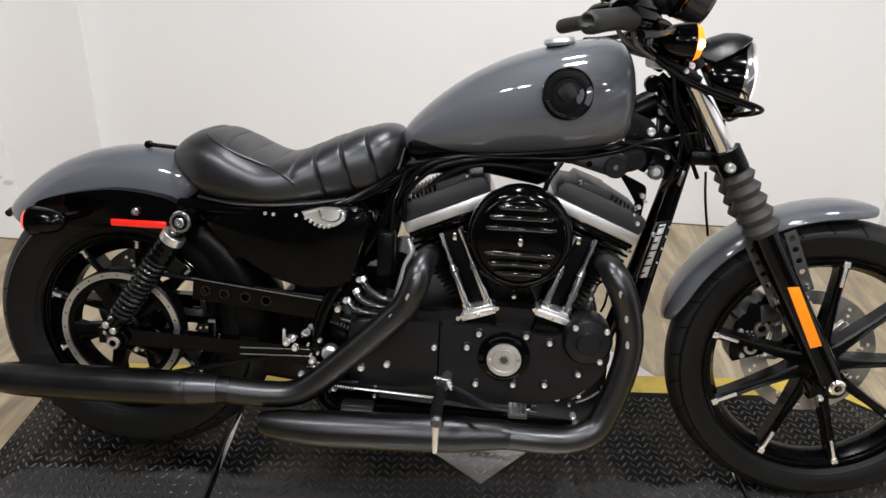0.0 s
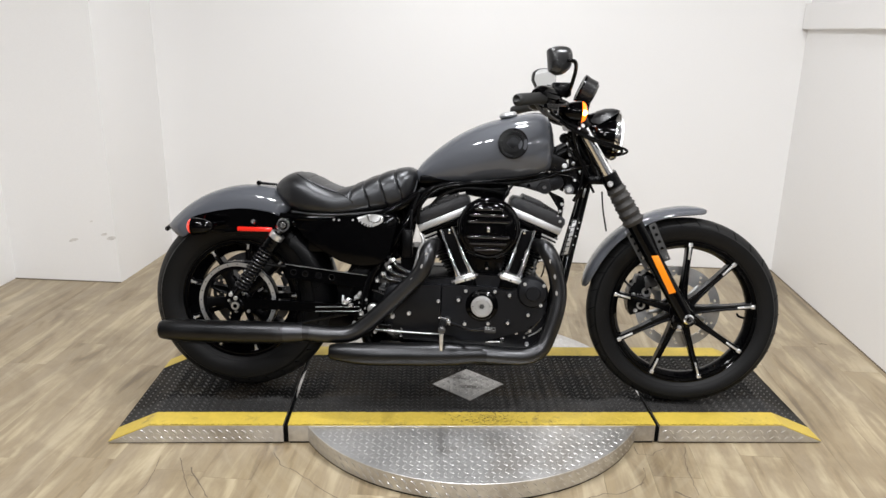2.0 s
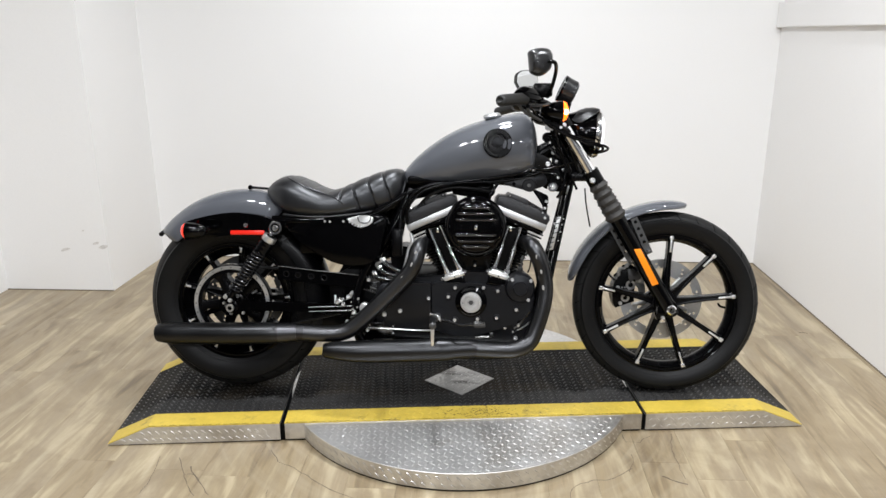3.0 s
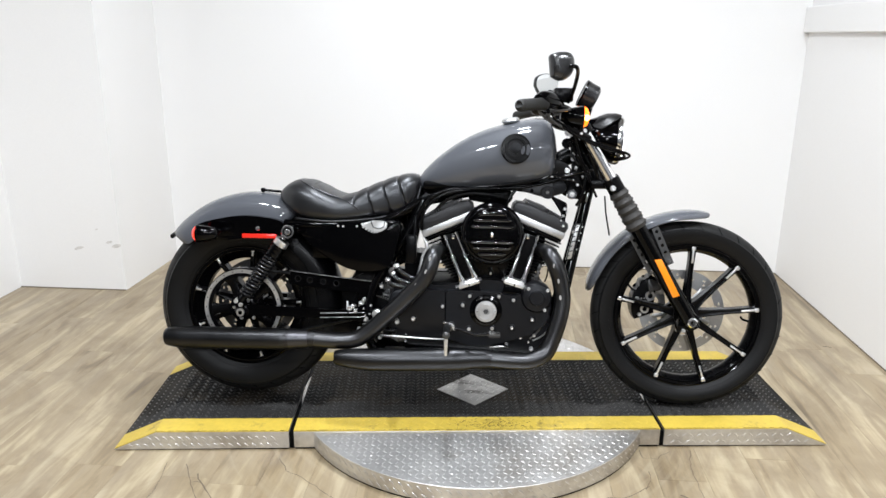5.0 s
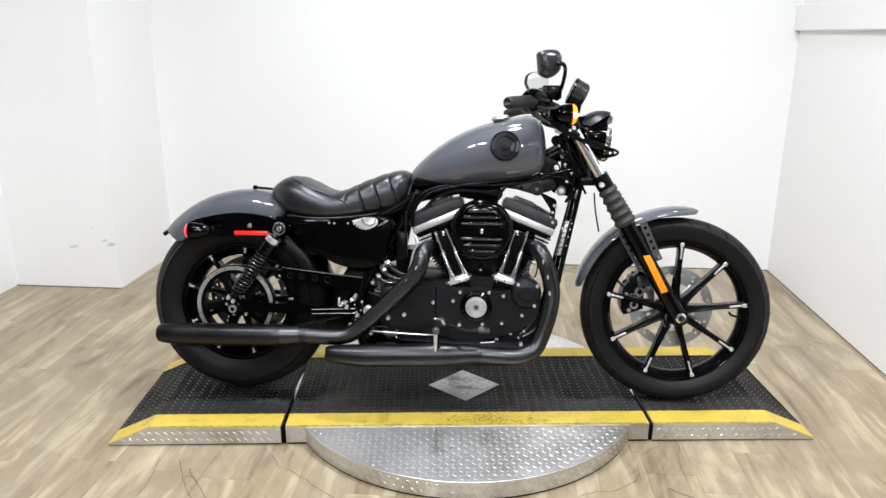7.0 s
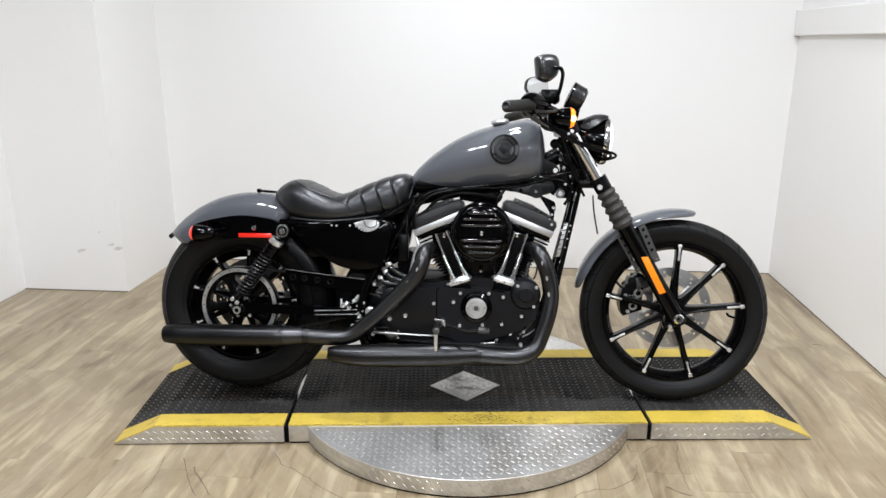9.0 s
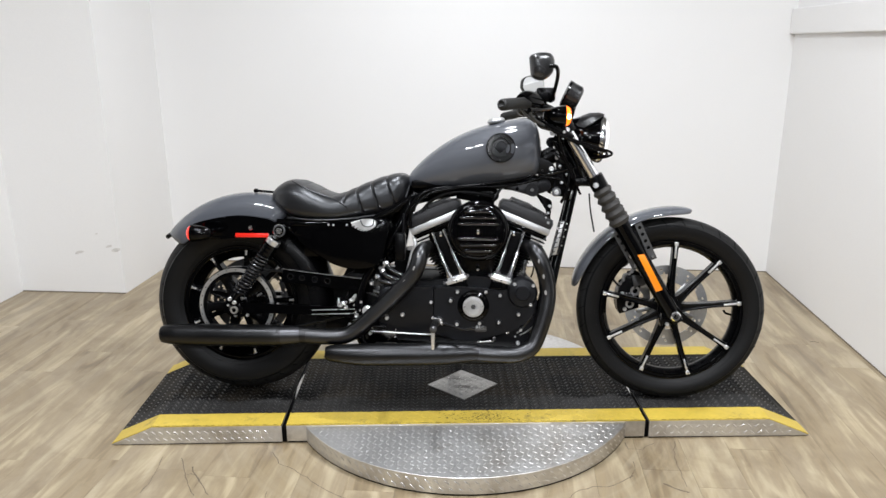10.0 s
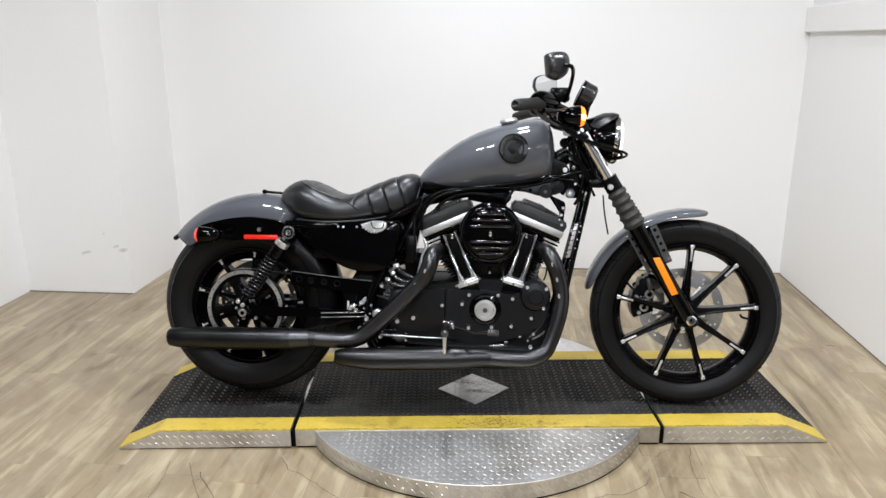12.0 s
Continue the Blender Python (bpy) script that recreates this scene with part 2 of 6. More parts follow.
DIAMOND = material("scuffed_bare_plate", (0.50, 0.49, 0.475), 0.42, 0.8, var=0.25, scale=9, fine=60, bump=0.12, stretch=(1, 3, 1), dirt=(0.10, 0.09, 0.08), dirt_at=0.58)
BULB = material("signal_bulb", (1.0, 0.50, 0.10), 0.3, var=0.0, emit=24.0)
VISOR = material("visor_black", (0.0045, 0.0045, 0.005), 0.34, spec=0.28, var=0.12, fine=300, bump=0.05)
SHELL = material("mirror_shell", (0.013, 0.013, 0.0135), 0.27, spec=0.6, var=0.1, fine=300, bump=0.05)
SATINALU = material("satin_aluminium", (0.62, 0.62, 0.618), 0.45, 1.0, var=0.12, scale=14, fine=220, bump=0.08)
CHROME = material("chrome", (0.93, 0.93, 0.94), 0.13, 1.0, var=0.04, rough_var=0.04)
BRUSHED = material("machined_aluminium", (0.74, 0.74, 0.73), 0.38, 1.0, var=0.07, fine=220, bump=0.05)
STEEL = material("disc_steel", (0.27, 0.27, 0.265), 0.3, 1.0, var=0.1, fine=150)
DARKSTEEL = material("dark_steel", (0.10, 0.10, 0.10), 0.4, 0.8, var=0.15)
AMBERREF = material("amber_reflector", (0.98, 0.27, 0.008), 0.22, var=0.05, coat=0.6)
REDREF = material("red_reflector", (0.85, 0.022, 0.010), 0.22, var=0.05, coat=0.6)
AMBER = material("amber_lens", (1.0, 0.17, 0.008), 0.2, var=0.03, emit=3.0)
RED = material("red_lens", (0.9, 0.03, 0.012), 0.2, var=0.04, coat=0.5, emit=0.9)
LENS = material("headlamp_lens", (0.95, 0.96, 1.0), 0.1, var=0.02, emit=2.2)
MIRROR = material("mirror_glass", (0.52, 0.53, 0.53), 0.02, 1.0, var=0.0, rough_var=0.01)
SILVERCAP = material("polished_cap", (0.85, 0.85, 0.84), 0.3, 0.9, var=0.05)
TAN = material("bare_pipe", (0.55, 0.54, 0.53), 0.4, 0.8, var=0.1)
LAMPBODY = material("lamp_frame", (0.7, 0.7, 0.7), 0.5, var=0.03)
for cool in (VINYL, CASE):
    cool.node_tree.nodes["Principled BSDF"].inputs["Specular Tint"].default_value = (0.94, 0.965, 1.0, 1)
DIFFUSER = material("lamp_diffuser", (1.0, 0.98, 0.95), 0.5, var=0.0, emit=6.0)


# ---- mesh tools ----
def part(name, bm, mat, parent=None, label="", smooth=True):
    """Links a bmesh as one mesh object, under a thing or a part."""
    me = bpy.data.meshes.new(name)
    bmesh.ops.recalc_face_normals(bm, faces=bm.faces)
    bm.to_mesh(me)
    bm.free()
    me.materials.append(mat)
    if smooth:
        me.polygons.foreach_set("use_smooth", [True] * len(me.polygons))
        me.set_sharp_from_angle(angle=radians(38))
    ob = new(name, me)
    if parent:
        ob.parent = parent
    if label:
        tagged(ob, label)
    return ob


def thing(name, label, category, group="", m=None):
    ob = new(name)
    ob.empty_display_size = 0.1
    if m is not None:
        ob.matrix_world = m
    return tagged(ob, label, category, group)


def box(x0, x1, y0, y1, z0, z1, bevel=0.0, segments=2):
    bm = bmesh.new()
    bmesh.ops.create_cube(bm, size=1, matrix=Matrix.Translation(((x0 + x1) / 2, (y0 + y1) / 2, (z0 + z1) / 2))
                          @ Matrix.Diagonal((abs(x1 - x0), abs(y1 - y0), abs(z1 - z0), 1)))
    if bevel:
        bmesh.ops.bevel(bm, geom=bm.edges[:], offset=bevel, segments=segments, affect="EDGES", profile=0.5)
    return bm


def loft(rings, cap=True):
    """Joins rings of points, all of one length, into a closed skin."""
    bm = bmesh.new()
    rows = [[bm.verts.new(p) for p in ring] for ring in rings]
    k = len(rows[0])
    for a, b in zip(rows, rows[1:]):
        for i in range(k):
            bm.faces.new((a[i], a[(i + 1) % k], b[(i + 1) % k], b[i]))
    if cap:
        bm.faces.new(rows[0][::-1])
        bm.faces.new(rows[-1])
    return bm


def smooth_line(points, per=6):
    """A soft curve through points (Catmull-Rom)."""
    pts = [Vector(p) for p in points]
    pts = [pts[0] * 2 - pts[1]] + pts + [pts[-1] * 2 - pts[-2]]
    out = []
    for i in range(1, len(pts) - 2):
        p0, p1, p2, p3 = pts[i - 1:i + 3]
        for j in range(per):
            t = j / per
            out.append(0.5 * ((2 * p1) + (p2 - p0) * t + (2 * p0 - 5 * p1 + 4 * p2 - p3) * t * t + (3 * p1 - p0 - 3 * p2 + p3) * t ** 3))
    out.append(pts[-2].copy())
    return out


def tube(points, radius, seg=14, soft=6):
    """A round bar along points; radius is one number or one for each point."""
    radii = [radius] * len(points) if isinstance(radius, (int, float)) else list(radius)
    if soft and len(points) > 2:
        rad = [v.x for v in smooth_line([(r, 0, 0) for r in radii], soft)]
        path = smooth_line(points, soft)
    else:
        path, rad = [Vector(p) for p in points], radii
    rings, up = [], None
    for i, p in enumerate(path):
        d = (path[min(i + 1, len(path) - 1)] - path[max(i - 1, 0)]).normalized()
        if up is None:
            up = d.orthogonal().normalized()
        up = (up - d * up.dot(d)).normalized()
        side = d.cross(up)
        rings.append([p + (up * math.cos(a) + side * math.sin(a)) * rad[i] for a in [2 * math.pi * j / seg for j in range(seg)]])
    return loft(rings)


def lathe(profile, seg=48, m=None, closed=True):
    """Turns (radius, along) pairs round the local Y axis; closed joins the last pair to the first."""
    bm = bmesh.new()
    rows = []
    for j in range(seg):
        a = 2 * math.pi * j / seg
        rows.append([bm.verts.new((r * math.cos(a), y, r * math.sin(a))) for r, y in profile])
    k = len(profile)
    for j in range(seg):
        a, b = rows[j], rows[(j + 1) % seg]
        for i in range(k if closed else k - 1):
            q = (a[i], a[(i + 1) % k], b[(i + 1) % k], b[i])
            bm.faces.new(q)
    bmesh.ops.remove_doubles(bm, verts=bm.verts[:], dist=1e-5)
    if m is not None:
        bm.transform(m)
    return bm


def disc(r, y0, y1, bevel=0.003, seg=40, m=None):
    """A round plate or plug between y0 and y1 with softened rims."""
    s = 1 if y1 > y0 else -1
    return lathe([(0, y0), (r - bevel, y0), (r, y0 + s * bevel), (r, y1 - s * bevel), (r - bevel, y1), (0, y1)], seg, m, closed=False)


def plate(outline, y0, y1, bevel=0.0):
    """An outline in X and Z, given thickness from y0 to y1."""
    bm = bmesh.new()
    a = [bm.verts.new((x, y0, z)) for x, z in outline]
    b = [bm.verts.new((x, y1, z)) for x, z in outline]
    k = len(a)
    bm.faces.new(a)
    bm.faces.new(b[::-1])
    for i in range(k):
        bm.faces.new((a[i], b[i], b[(i + 1) % k], a[(i + 1) % k]))
    if bevel:
        rim = [e for e in bm.edges if abs(e.verts[0].co.y - e.verts[1].co.y) < 1e-6]
        bmesh.ops.bevel(bm, geom=rim, offset=bevel, segments=2, affect="EDGES", profile=0.5)
    return bm


def round_outline(points, per=5):
    pts = [(x, 0, z) for x, z in points]
    ext = pts[-2:] + pts + pts[:2]
    line = smooth_line(ext, per)
    return [(p.x, p.z) for p in line[2 * per:-3 * per + 0]][:len(pts) * per]


def merge(*bms):
    out = bmesh.new()
    for b in bms:
        tmp = bpy.data.meshes.new("tmp")
        b.to_mesh(tmp)
        b.free()
        out.from_mesh(tmp)
        bpy.data.meshes.remove(tmp)
    return out


def at(x, y, z):
    return Matrix.Translation((x, y, z))


# ---- the room ----
U_RIGHT, U_LEFT, U_PIER, V_BACK, V_PIER, V_REAR, V_BAY = 1.615, -2.51, -1.93, 2.0, 1.365, -6.0, -0.4
T = 0.12


def structure(name, bm, mat, label, category):
    ob = part(name, bm, mat, None, smooth=False)
    ob.matrix_world = ROOM
    return tagged(ob, label, category, kind="structure")


structure("wall_north", box(U_PIER - 0.6, U_RIGHT + T, V_BACK, V_BACK + T, 0, CEILING), WALL, "plain white painted wall behind the motorcycle", "wall")
structure("wall_east", box(U_RIGHT, U_RIGHT + T, V_BAY, V_BACK, 0, CEILING), WALL, "white painted wall with faint scuffs", "wall")
structure("wall_east_rear", box(U_RIGHT, U_RIGHT + T, V_REAR, V_BAY, 0, CEILING), DIM, "unseen dark grey wall outside the bay, added to darken reflections", "wall")
structure("wall_pier", box(U_LEFT, U_PIER, V_PIER, V_BACK, 0, CEILING), WALL, "white painted boxed-out corner of the wall", "wall")
structure("wall_west", box(U_LEFT - T, U_LEFT, V_BAY, V_BACK, 0, CEILING), WALL, "plain white painted side wall", "wall")
structure("wall_west_rear", box(U_LEFT - T, U_LEFT, V_REAR, V_BAY, 0, CEILING), DIM, "unseen dark grey wall outside the bay, added to darken reflections", "wall")
structure("wall_south", box(U_LEFT - T, U_RIGHT + T, V_REAR - T, V_REAR, 0, CEILING), DIM, "unseen dark grey wall facing the motorcycle, added to darken reflections", "wall")
structure("ceiling", box(U_LEFT - T, U_RIGHT + T, V_REAR - T, V_BACK + T, CEILING, CEILING + T), CEIL, "unseen ceiling, darkened to grey to cut fill light", "ceiling")
structure("trim_joint", merge(box(U_PIER, U_RIGHT, V_BACK - 0.004, V_BACK + 0.01, 0, 0.004), box(U_RIGHT - 0.004, U_RIGHT + 0.01, V_BAY, V_BACK - 0.004, 0, 0.004), box(U_LEFT, U_PIER, V_PIER - 0.004, V_PIER + 0.01, 0, 0.004)), CRACK,
          "thin dark joint between the wall and the floor", "trim")
structure("trim_ledge", box(U_RIGHT - 0.03, U_RIGHT, V_REAR, V_BACK - 0.002, 1.33, 1.46, 0.006), WALL, "white painted ledge along the side wall", "trim")
floor = structure("floor", box(U_LEFT - T, U_RIGHT + T, V_REAR - T, V_BACK + T, -0.06, -0.004), SUBFLOOR, "worn wood-look vinyl plank floor", "floor")

# ---- ceiling lights ----
for lx, ly, lw in LAMPS:
    lamp = thing("ceiling_light", "flat round ceiling light with a glowing diffuser", "ceiling light", "ceiling lights", at(lx, ly, CEILING))
    level = Matrix.Rotation(math.pi / 2, 4, "X")
    part("frame", lathe([(0.122, -0.05), (0.136, -0.05), (0.14, -0.045), (0.14, 0.0), (0.122, 0.0)], 48, level), LAMPBODY, lamp)
    part("diffuser", disc(0.12, -0.03, -0.02, 0.001, 40, level), DIFFUSER, lamp)

# ---- turntable and ramps ----
DECK = 0.065
CX, CY, CR = -0.03, 0.30, 0.615
Y0, Y1 = 0.0, 0.61
YA, YB = 0.085, 0.53


def skin(xs, y0, y1, thick=0.003):
    """A thin coat over the deck along (x, z) points."""
    return loft([[(x, y0, z), (x, y1, z), (x, y1, z + thick), (x, y0, z + thick)] for x, z in xs])


def lug_mesh(name, places, mat, parent, label):
    """Raised tread lugs, slim ridges laid crosswise in turn."""
    verts, faces = [], []
    for place, turn in places:
        m = place @ Matrix.Rotation(turn, 4, "Z")
        k = len(verts)
        for x, y, z in ((-0.0125, 0, 0), (-0.004, -0.0027, 0), (0.004, -0.0027, 0), (0.0125, 0, 0), (0.004, 0.0027, 0), (-0.004, 0.0027, 0),
                        (-0.007, 0, 0.0014), (0.007, 0, 0.0014)):
            verts.append(tuple(m @ Vector((x, y, z))))
        faces += [tuple(k + i for i in f) for f in ((0, 1, 6), (1, 2, 7, 6), (2, 3, 7), (3, 4, 7), (4, 5, 6, 7), (5, 0, 6))]
    me = bpy.data.meshes.new(name)
    me.from_pydata(verts, [], faces)
    me.materials.append(mat)
    ob = new(name, me)
    ob.parent = parent
    return tagged(ob, label, kind="stuff")


def lug_grid(x0, x1, y0, y1, z, keep, step=0.0265):
    """Lugs crossed in turn, or, on a fine step, in herringbone columns."""
    out = []
    column = step < 0.02
    row = 0.0235 if column else step
    for i in range(int((x1 - x0) / step) + 1):
        for j in range(int((y1 - y0) / row) + 1):
            x, y = x0 + i * step, y0 + j * row
            if keep(x, y):
                zz = z(x) if callable(z) else z
                turn = radians(54 if i % 2 else -54) if column else radians(45 if (i + j) % 2 else -45) + 0.12
                out.append((Matrix.Translation((x, y, zz)) @ Matrix.Scale(1.02 if column else step / 0.029, 4), turn))
    return out


def in_diamond(x, y, grow=0.0):
    return abs(x - CX) / (0.132 + grow) + abs(y - 0.284) / (0.125 + grow) < 1


table = thing("turntable", "round aluminium tread-plate turntable with a black and yellow deck strip", "turntable")
part("turntable_disc", lathe([(0, 0.007), (CR - 0.001, 0.007), (CR, 0.009), (CR, DECK - 0.0035), (CR - 0.0015, DECK - 0.002), (0, DECK - 0.002)], 128,
                             at(CX, CY, 0) @ Matrix.Rotation(math.pi / 2, 4, "X"), closed=False), ALU, table,
     "aluminium tread-plate disc")
part("deck_strip", box(-0.632, 0.572, Y0, Y1, 0.007, DECK, 0.002), ALU, table)
# inset black plates draw the contact shadow under the disc and strip
part("disc_shadow_gap", lathe([(0, 0.0005), (CR - 0.004, 0.0005), (CR - 0.004, 0.0075), (0, 0.0075)], 96, at(CX, CY, 0) @ Matrix.Rotation(math.pi / 2, 4, "X"), closed=False), FIN, table, "recessed black plate for the shadow line under the rim")
part("strip_shadow_gap", box(-0.628, 0.568, Y0 + 0.004, Y1 - 0.004, 0.0005, 0.0075), FIN, table)
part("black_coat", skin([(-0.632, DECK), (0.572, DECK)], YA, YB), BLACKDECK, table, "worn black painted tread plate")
for a, b in ((Y0 + 0.001, YA), (YB, Y1 - 0.001)):
    part("yellow_band", skin([(-0.632, DECK), (0.572, DECK)], a, b), YELLOW, table, "scuffed yellow painted edge band")
# black fillers put in the open deck joints as their shade
for a, b in ((-0.6475, -0.6335), (0.5735, 0.5855)):
    part("joint_shade", box(a, b, Y0 + 0.003, Y1 - 0.003, 0.004, DECK - 0.006, 0.002), FIN, table, "black filler for the shade in the joint of the deck")
bm = bmesh.new()
q = [bm.verts.new((CX + dx, 0.284 + dy, DECK + dz)) for dz in (0.0, 0.0045) for dx, dy in ((-0.13, 0), (0, -0.122), (0.13, 0), (0, 0.122))]
bm.faces.new(q[4:])
for i in range(4):
    bm.faces.new((q[i], q[(i + 1) % 4], q[4 + (i + 1) % 4], q[4 + i]))
part("bare_diamond", bm, DIAMOND, table, "bare metal diamond in the black deck", smooth=False)
lug_mesh("disc_tread_relief", lug_grid(-0.65, 0.6, -0.32, -0.005, DECK - 0.002, lambda x, y: (x - CX) ** 2 + (y - CY) ** 2 < (CR - 0.012) ** 2, 0.0201), ALU_LUG, table, "raised bright tread lugs")
lug_mesh("far_disc_tread_relief", lug_grid(-0.65, 0.6, Y1 + 0.01, 0.92, DECK - 0.002, lambda x, y: (x - CX) ** 2 + (y - CY) ** 2 < (CR - 0.012) ** 2), ALU_LUG, table, "raised bright tread lugs")
rim = []
for j in range(130):
    a = math.pi + math.pi * j / 130
    for zz in (0.02, 0.045):
        x, y = CX + CR * math.cos(a), CY + CR * math.sin(a)
        if y < -0.01:
            out = Matrix(((-math.sin(a), 0, math.cos(a), x), (math.cos(a), 0, math.sin(a), y), (0, 1, 0, zz), (0, 0, 0, 1)))
            if (j + (zz > 0.03)) % 2:
                rim.append((out, radians(-40)))
lug_mesh("rim_tread_relief", rim, ALU_LUG, table, "raised bright tread lugs on the rim")
lug_mesh("deck_tread_relief", lug_grid(-0.625, 0.566, YA + 0.013, YB - 0.01, DECK + 0.003, lambda x, y: not in_diamond(x, y, 0.012), 0.0172), BLACKLUG, table, "raised black tread lugs")
lug_mesh("band_tread_relief", lug_grid(-0.625, 0.566, 0.016, YA - 0.01, DECK + 0.003, lambda x, y: True), YELLOW, table, "raised yellow tread lugs")
lug_mesh("diamond_tread_relief", lug_grid(CX - 0.13, CX + 0.13, 0.16, 0.41, DECK + 0.0045, lambda x, y: in_diamond(x, y, -0.015), 0.0201), ALU_LUG, table, "raised bright tread lugs")


def chipped_edge(x0, x1, parent, seed):
    """Dark chips in the paint along both rims of the near yellow band."""
    chip = random.Random(seed)
    bm = bmesh.new()
    for k in range(int(abs(x1 - x0) * 380)):
        x = chip.uniform(x0, x1)
        y = chip.choice((Y0 + 0.0012, YA - 0.001))
        ln, wd = chip.uniform(0.0015, 0.007), chip.uniform(0.0008, 0.0026)
        inward = 1 if y < 0.05 else -1
        bm.faces.new([bm.verts.new((x + p * ln, y + inward * q * wd, DECK + 0.0041)) for p, q in ((-1, 0), (1, 0), (0.5, 1), (-0.2, 0.7), (-0.6, 1))])
    tagged(part("chipped_edge", bm, BLACKDECK, parent, "dark chips along the rims of the yellow band"), kind="stuff")


chipped_edge(-0.63, 0.57, table, 41)


def ramp(inner, ridge, toe, label):
    ob = thing("ramp", label, "ramp", "deck ramps")
    s = 1 if toe > inner else -1
    line = [(inner, DECK), (ridge, DECK), (toe, 0.006)]
    # inset black plate draws the contact shadow along the ramp's bottom edge
    part("ramp_shadow_gap", box(*sorted((inner + s * 0.003, toe - s * 0.012)), Y0 + 0.004, Y1 - 0.004, 0.0005, 0.007), FIN, ob, "recessed black plate for the shadow line under the ramp")
    part("ramp_body", loft([[(x, y, z) for x, z in [(inner, 0.0065), *line, (toe, 0.0035)]] for y in (Y0, Y1)]), ALU, ob, "bare aluminium tread-plate body", smooth=False)
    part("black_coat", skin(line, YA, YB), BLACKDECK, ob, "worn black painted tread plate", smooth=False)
    for a, b in ((Y0 + 0.001, YA), (YB, Y1 - 0.001)):
        part("yellow_band", skin(line, a, b), YELLOW, ob, "scuffed yellow painted edge band", smooth=False)

    def top(x):
        return DECK + 0.003 if abs(x - inner) < abs(ridge - inner) else 0.009 + (DECK - 0.006) * (toe - x) / (toe - ridge)
    lo, hi = sorted((inner + s * 0.012, ridge))
    lug_mesh("deck_tread_relief", lug_grid(lo, hi, YA + 0.013, YB - 0.01, top, lambda x, y: True, 0.0172), BLACKLUG, ob, "raised black tread lugs")
    lo, hi = sorted((ridge + s * 0.01, toe - s * 0.012))
    slope = math.atan2(DECK - 0.006, abs(toe - ridge)) * s
    tilt = Matrix.Rotation(slope, 4, "Y")
    lug_mesh("slope_tread_relief", [(p @ tilt, a) for p, a in lug_grid(lo, hi, YA + 0.013, YB - 0.01, top, lambda x, y: True, 0.0172)], BLACKLUG, ob, "raised black tread lugs")
    side = []
    lo, hi = sorted((inner + s * 0.016, toe - s * 0.04))
    for i in range(int((hi - lo) / 0.0125)):
        x = lo + i * 0.0125
        z = 0.019 if i % 2 else 0.044
        if z < top(x) - 0.012:
            side.append((Matrix(((1, 0, 0, x), (0, 0, -1, Y0), (0, 1, 0, z), (0, 0, 0, 1))) @ Matrix.Scale(0.78, 4), radians(38 * s if s < 0 or i % 4 < 2 else -38)))
    chipped_edge(*sorted((inner, ridge)), ob, 5)
    lug_mesh("side_tread_relief", side, ALU_LUG, ob, "raised bright tread lugs on the side")
    return ob


ramp(-0.648, -1.078, -1.214, "low black ramp with yellow edges at the rear wheel")
ramp(0.586, 0.994, 1.134, "low black ramp with yellow edges under the front wheel")

# ---- the motorcycle: local X ahead, Y to its left, Z up, origin under the rear tyre ----
BIKE = at(-0.833, 0.297, 0.070) @ Matrix.Rotation(radians(-4.57), 4, "Z") @ Matrix.Rotation(radians(-9.5), 4, "X")
bike = thing("motorcycle", "grey and black cruiser motorcycle leaning on its side stand", "motorcycle", "", BIKE)


def bolt(x, y, z, r=0.0075, h=0.007, mat=None, parent=None, name="bolt"):
    """A socket bolt head facing the right side."""
    r *= 0.78
    ob = part(name, lathe([(0, -h * 0.6), (r * 0.38, -h * 0.6), (r * 0.42, -h), (r * 0.82, -h), (r, -h * 0.78), (r, 0.002), (0, 0.002)], 14, at(x, y, z), closed=False), mat or BOLT, parent or bike)
    return ob


def tyre_mesh(R, W, r, m, crown=1.0):
    half = W / 2
    prof = [(r - 0.004, -half * 0.62), (r + 0.012, -half * 0.78), (r + (R - r) * 0.42, -half), (r + (R - r) * 0.66, -half * 0.985),
            (R - 0.022 * crown, -half * 0.86), (R - 0.009 * crown, -half * 0.62), (R - 0.003 * crown, -half * 0.34), (R, 0)]
    prof += [(a, -b) for a, b in prof[-2::-1]]
    return lathe(prof, 112, m)


def tread_cuts(R, W, m, count):
    """Slanted sipes in the shoulder, set in a ring."""
    bms = []
    for j in range(count):
        a = 2 * math.pi * j / count
        along = Vector((0.013, 0.12 * W, 0)).normalized()
        out = Vector((along.y, -along.x, 0))
        lay = Matrix.Identity(4)
        for i, c in enumerate((along, out, Vector((0, 0, 1)))):
            lay.col[i] = (*c, 0)
        turn = m @ Matrix.Rotation(a, 4, "Y") @ at(R - 0.0155, -W * 0.37, 0) @ lay @ Matrix.Rotation(radians(-28), 4, "Y")
        b = box(-0.014, 0.015, -0.003, 0.0016, -0.0012, 0.0012)
        b.transform(turn)
        bms.append(b)
    return merge(*bms)


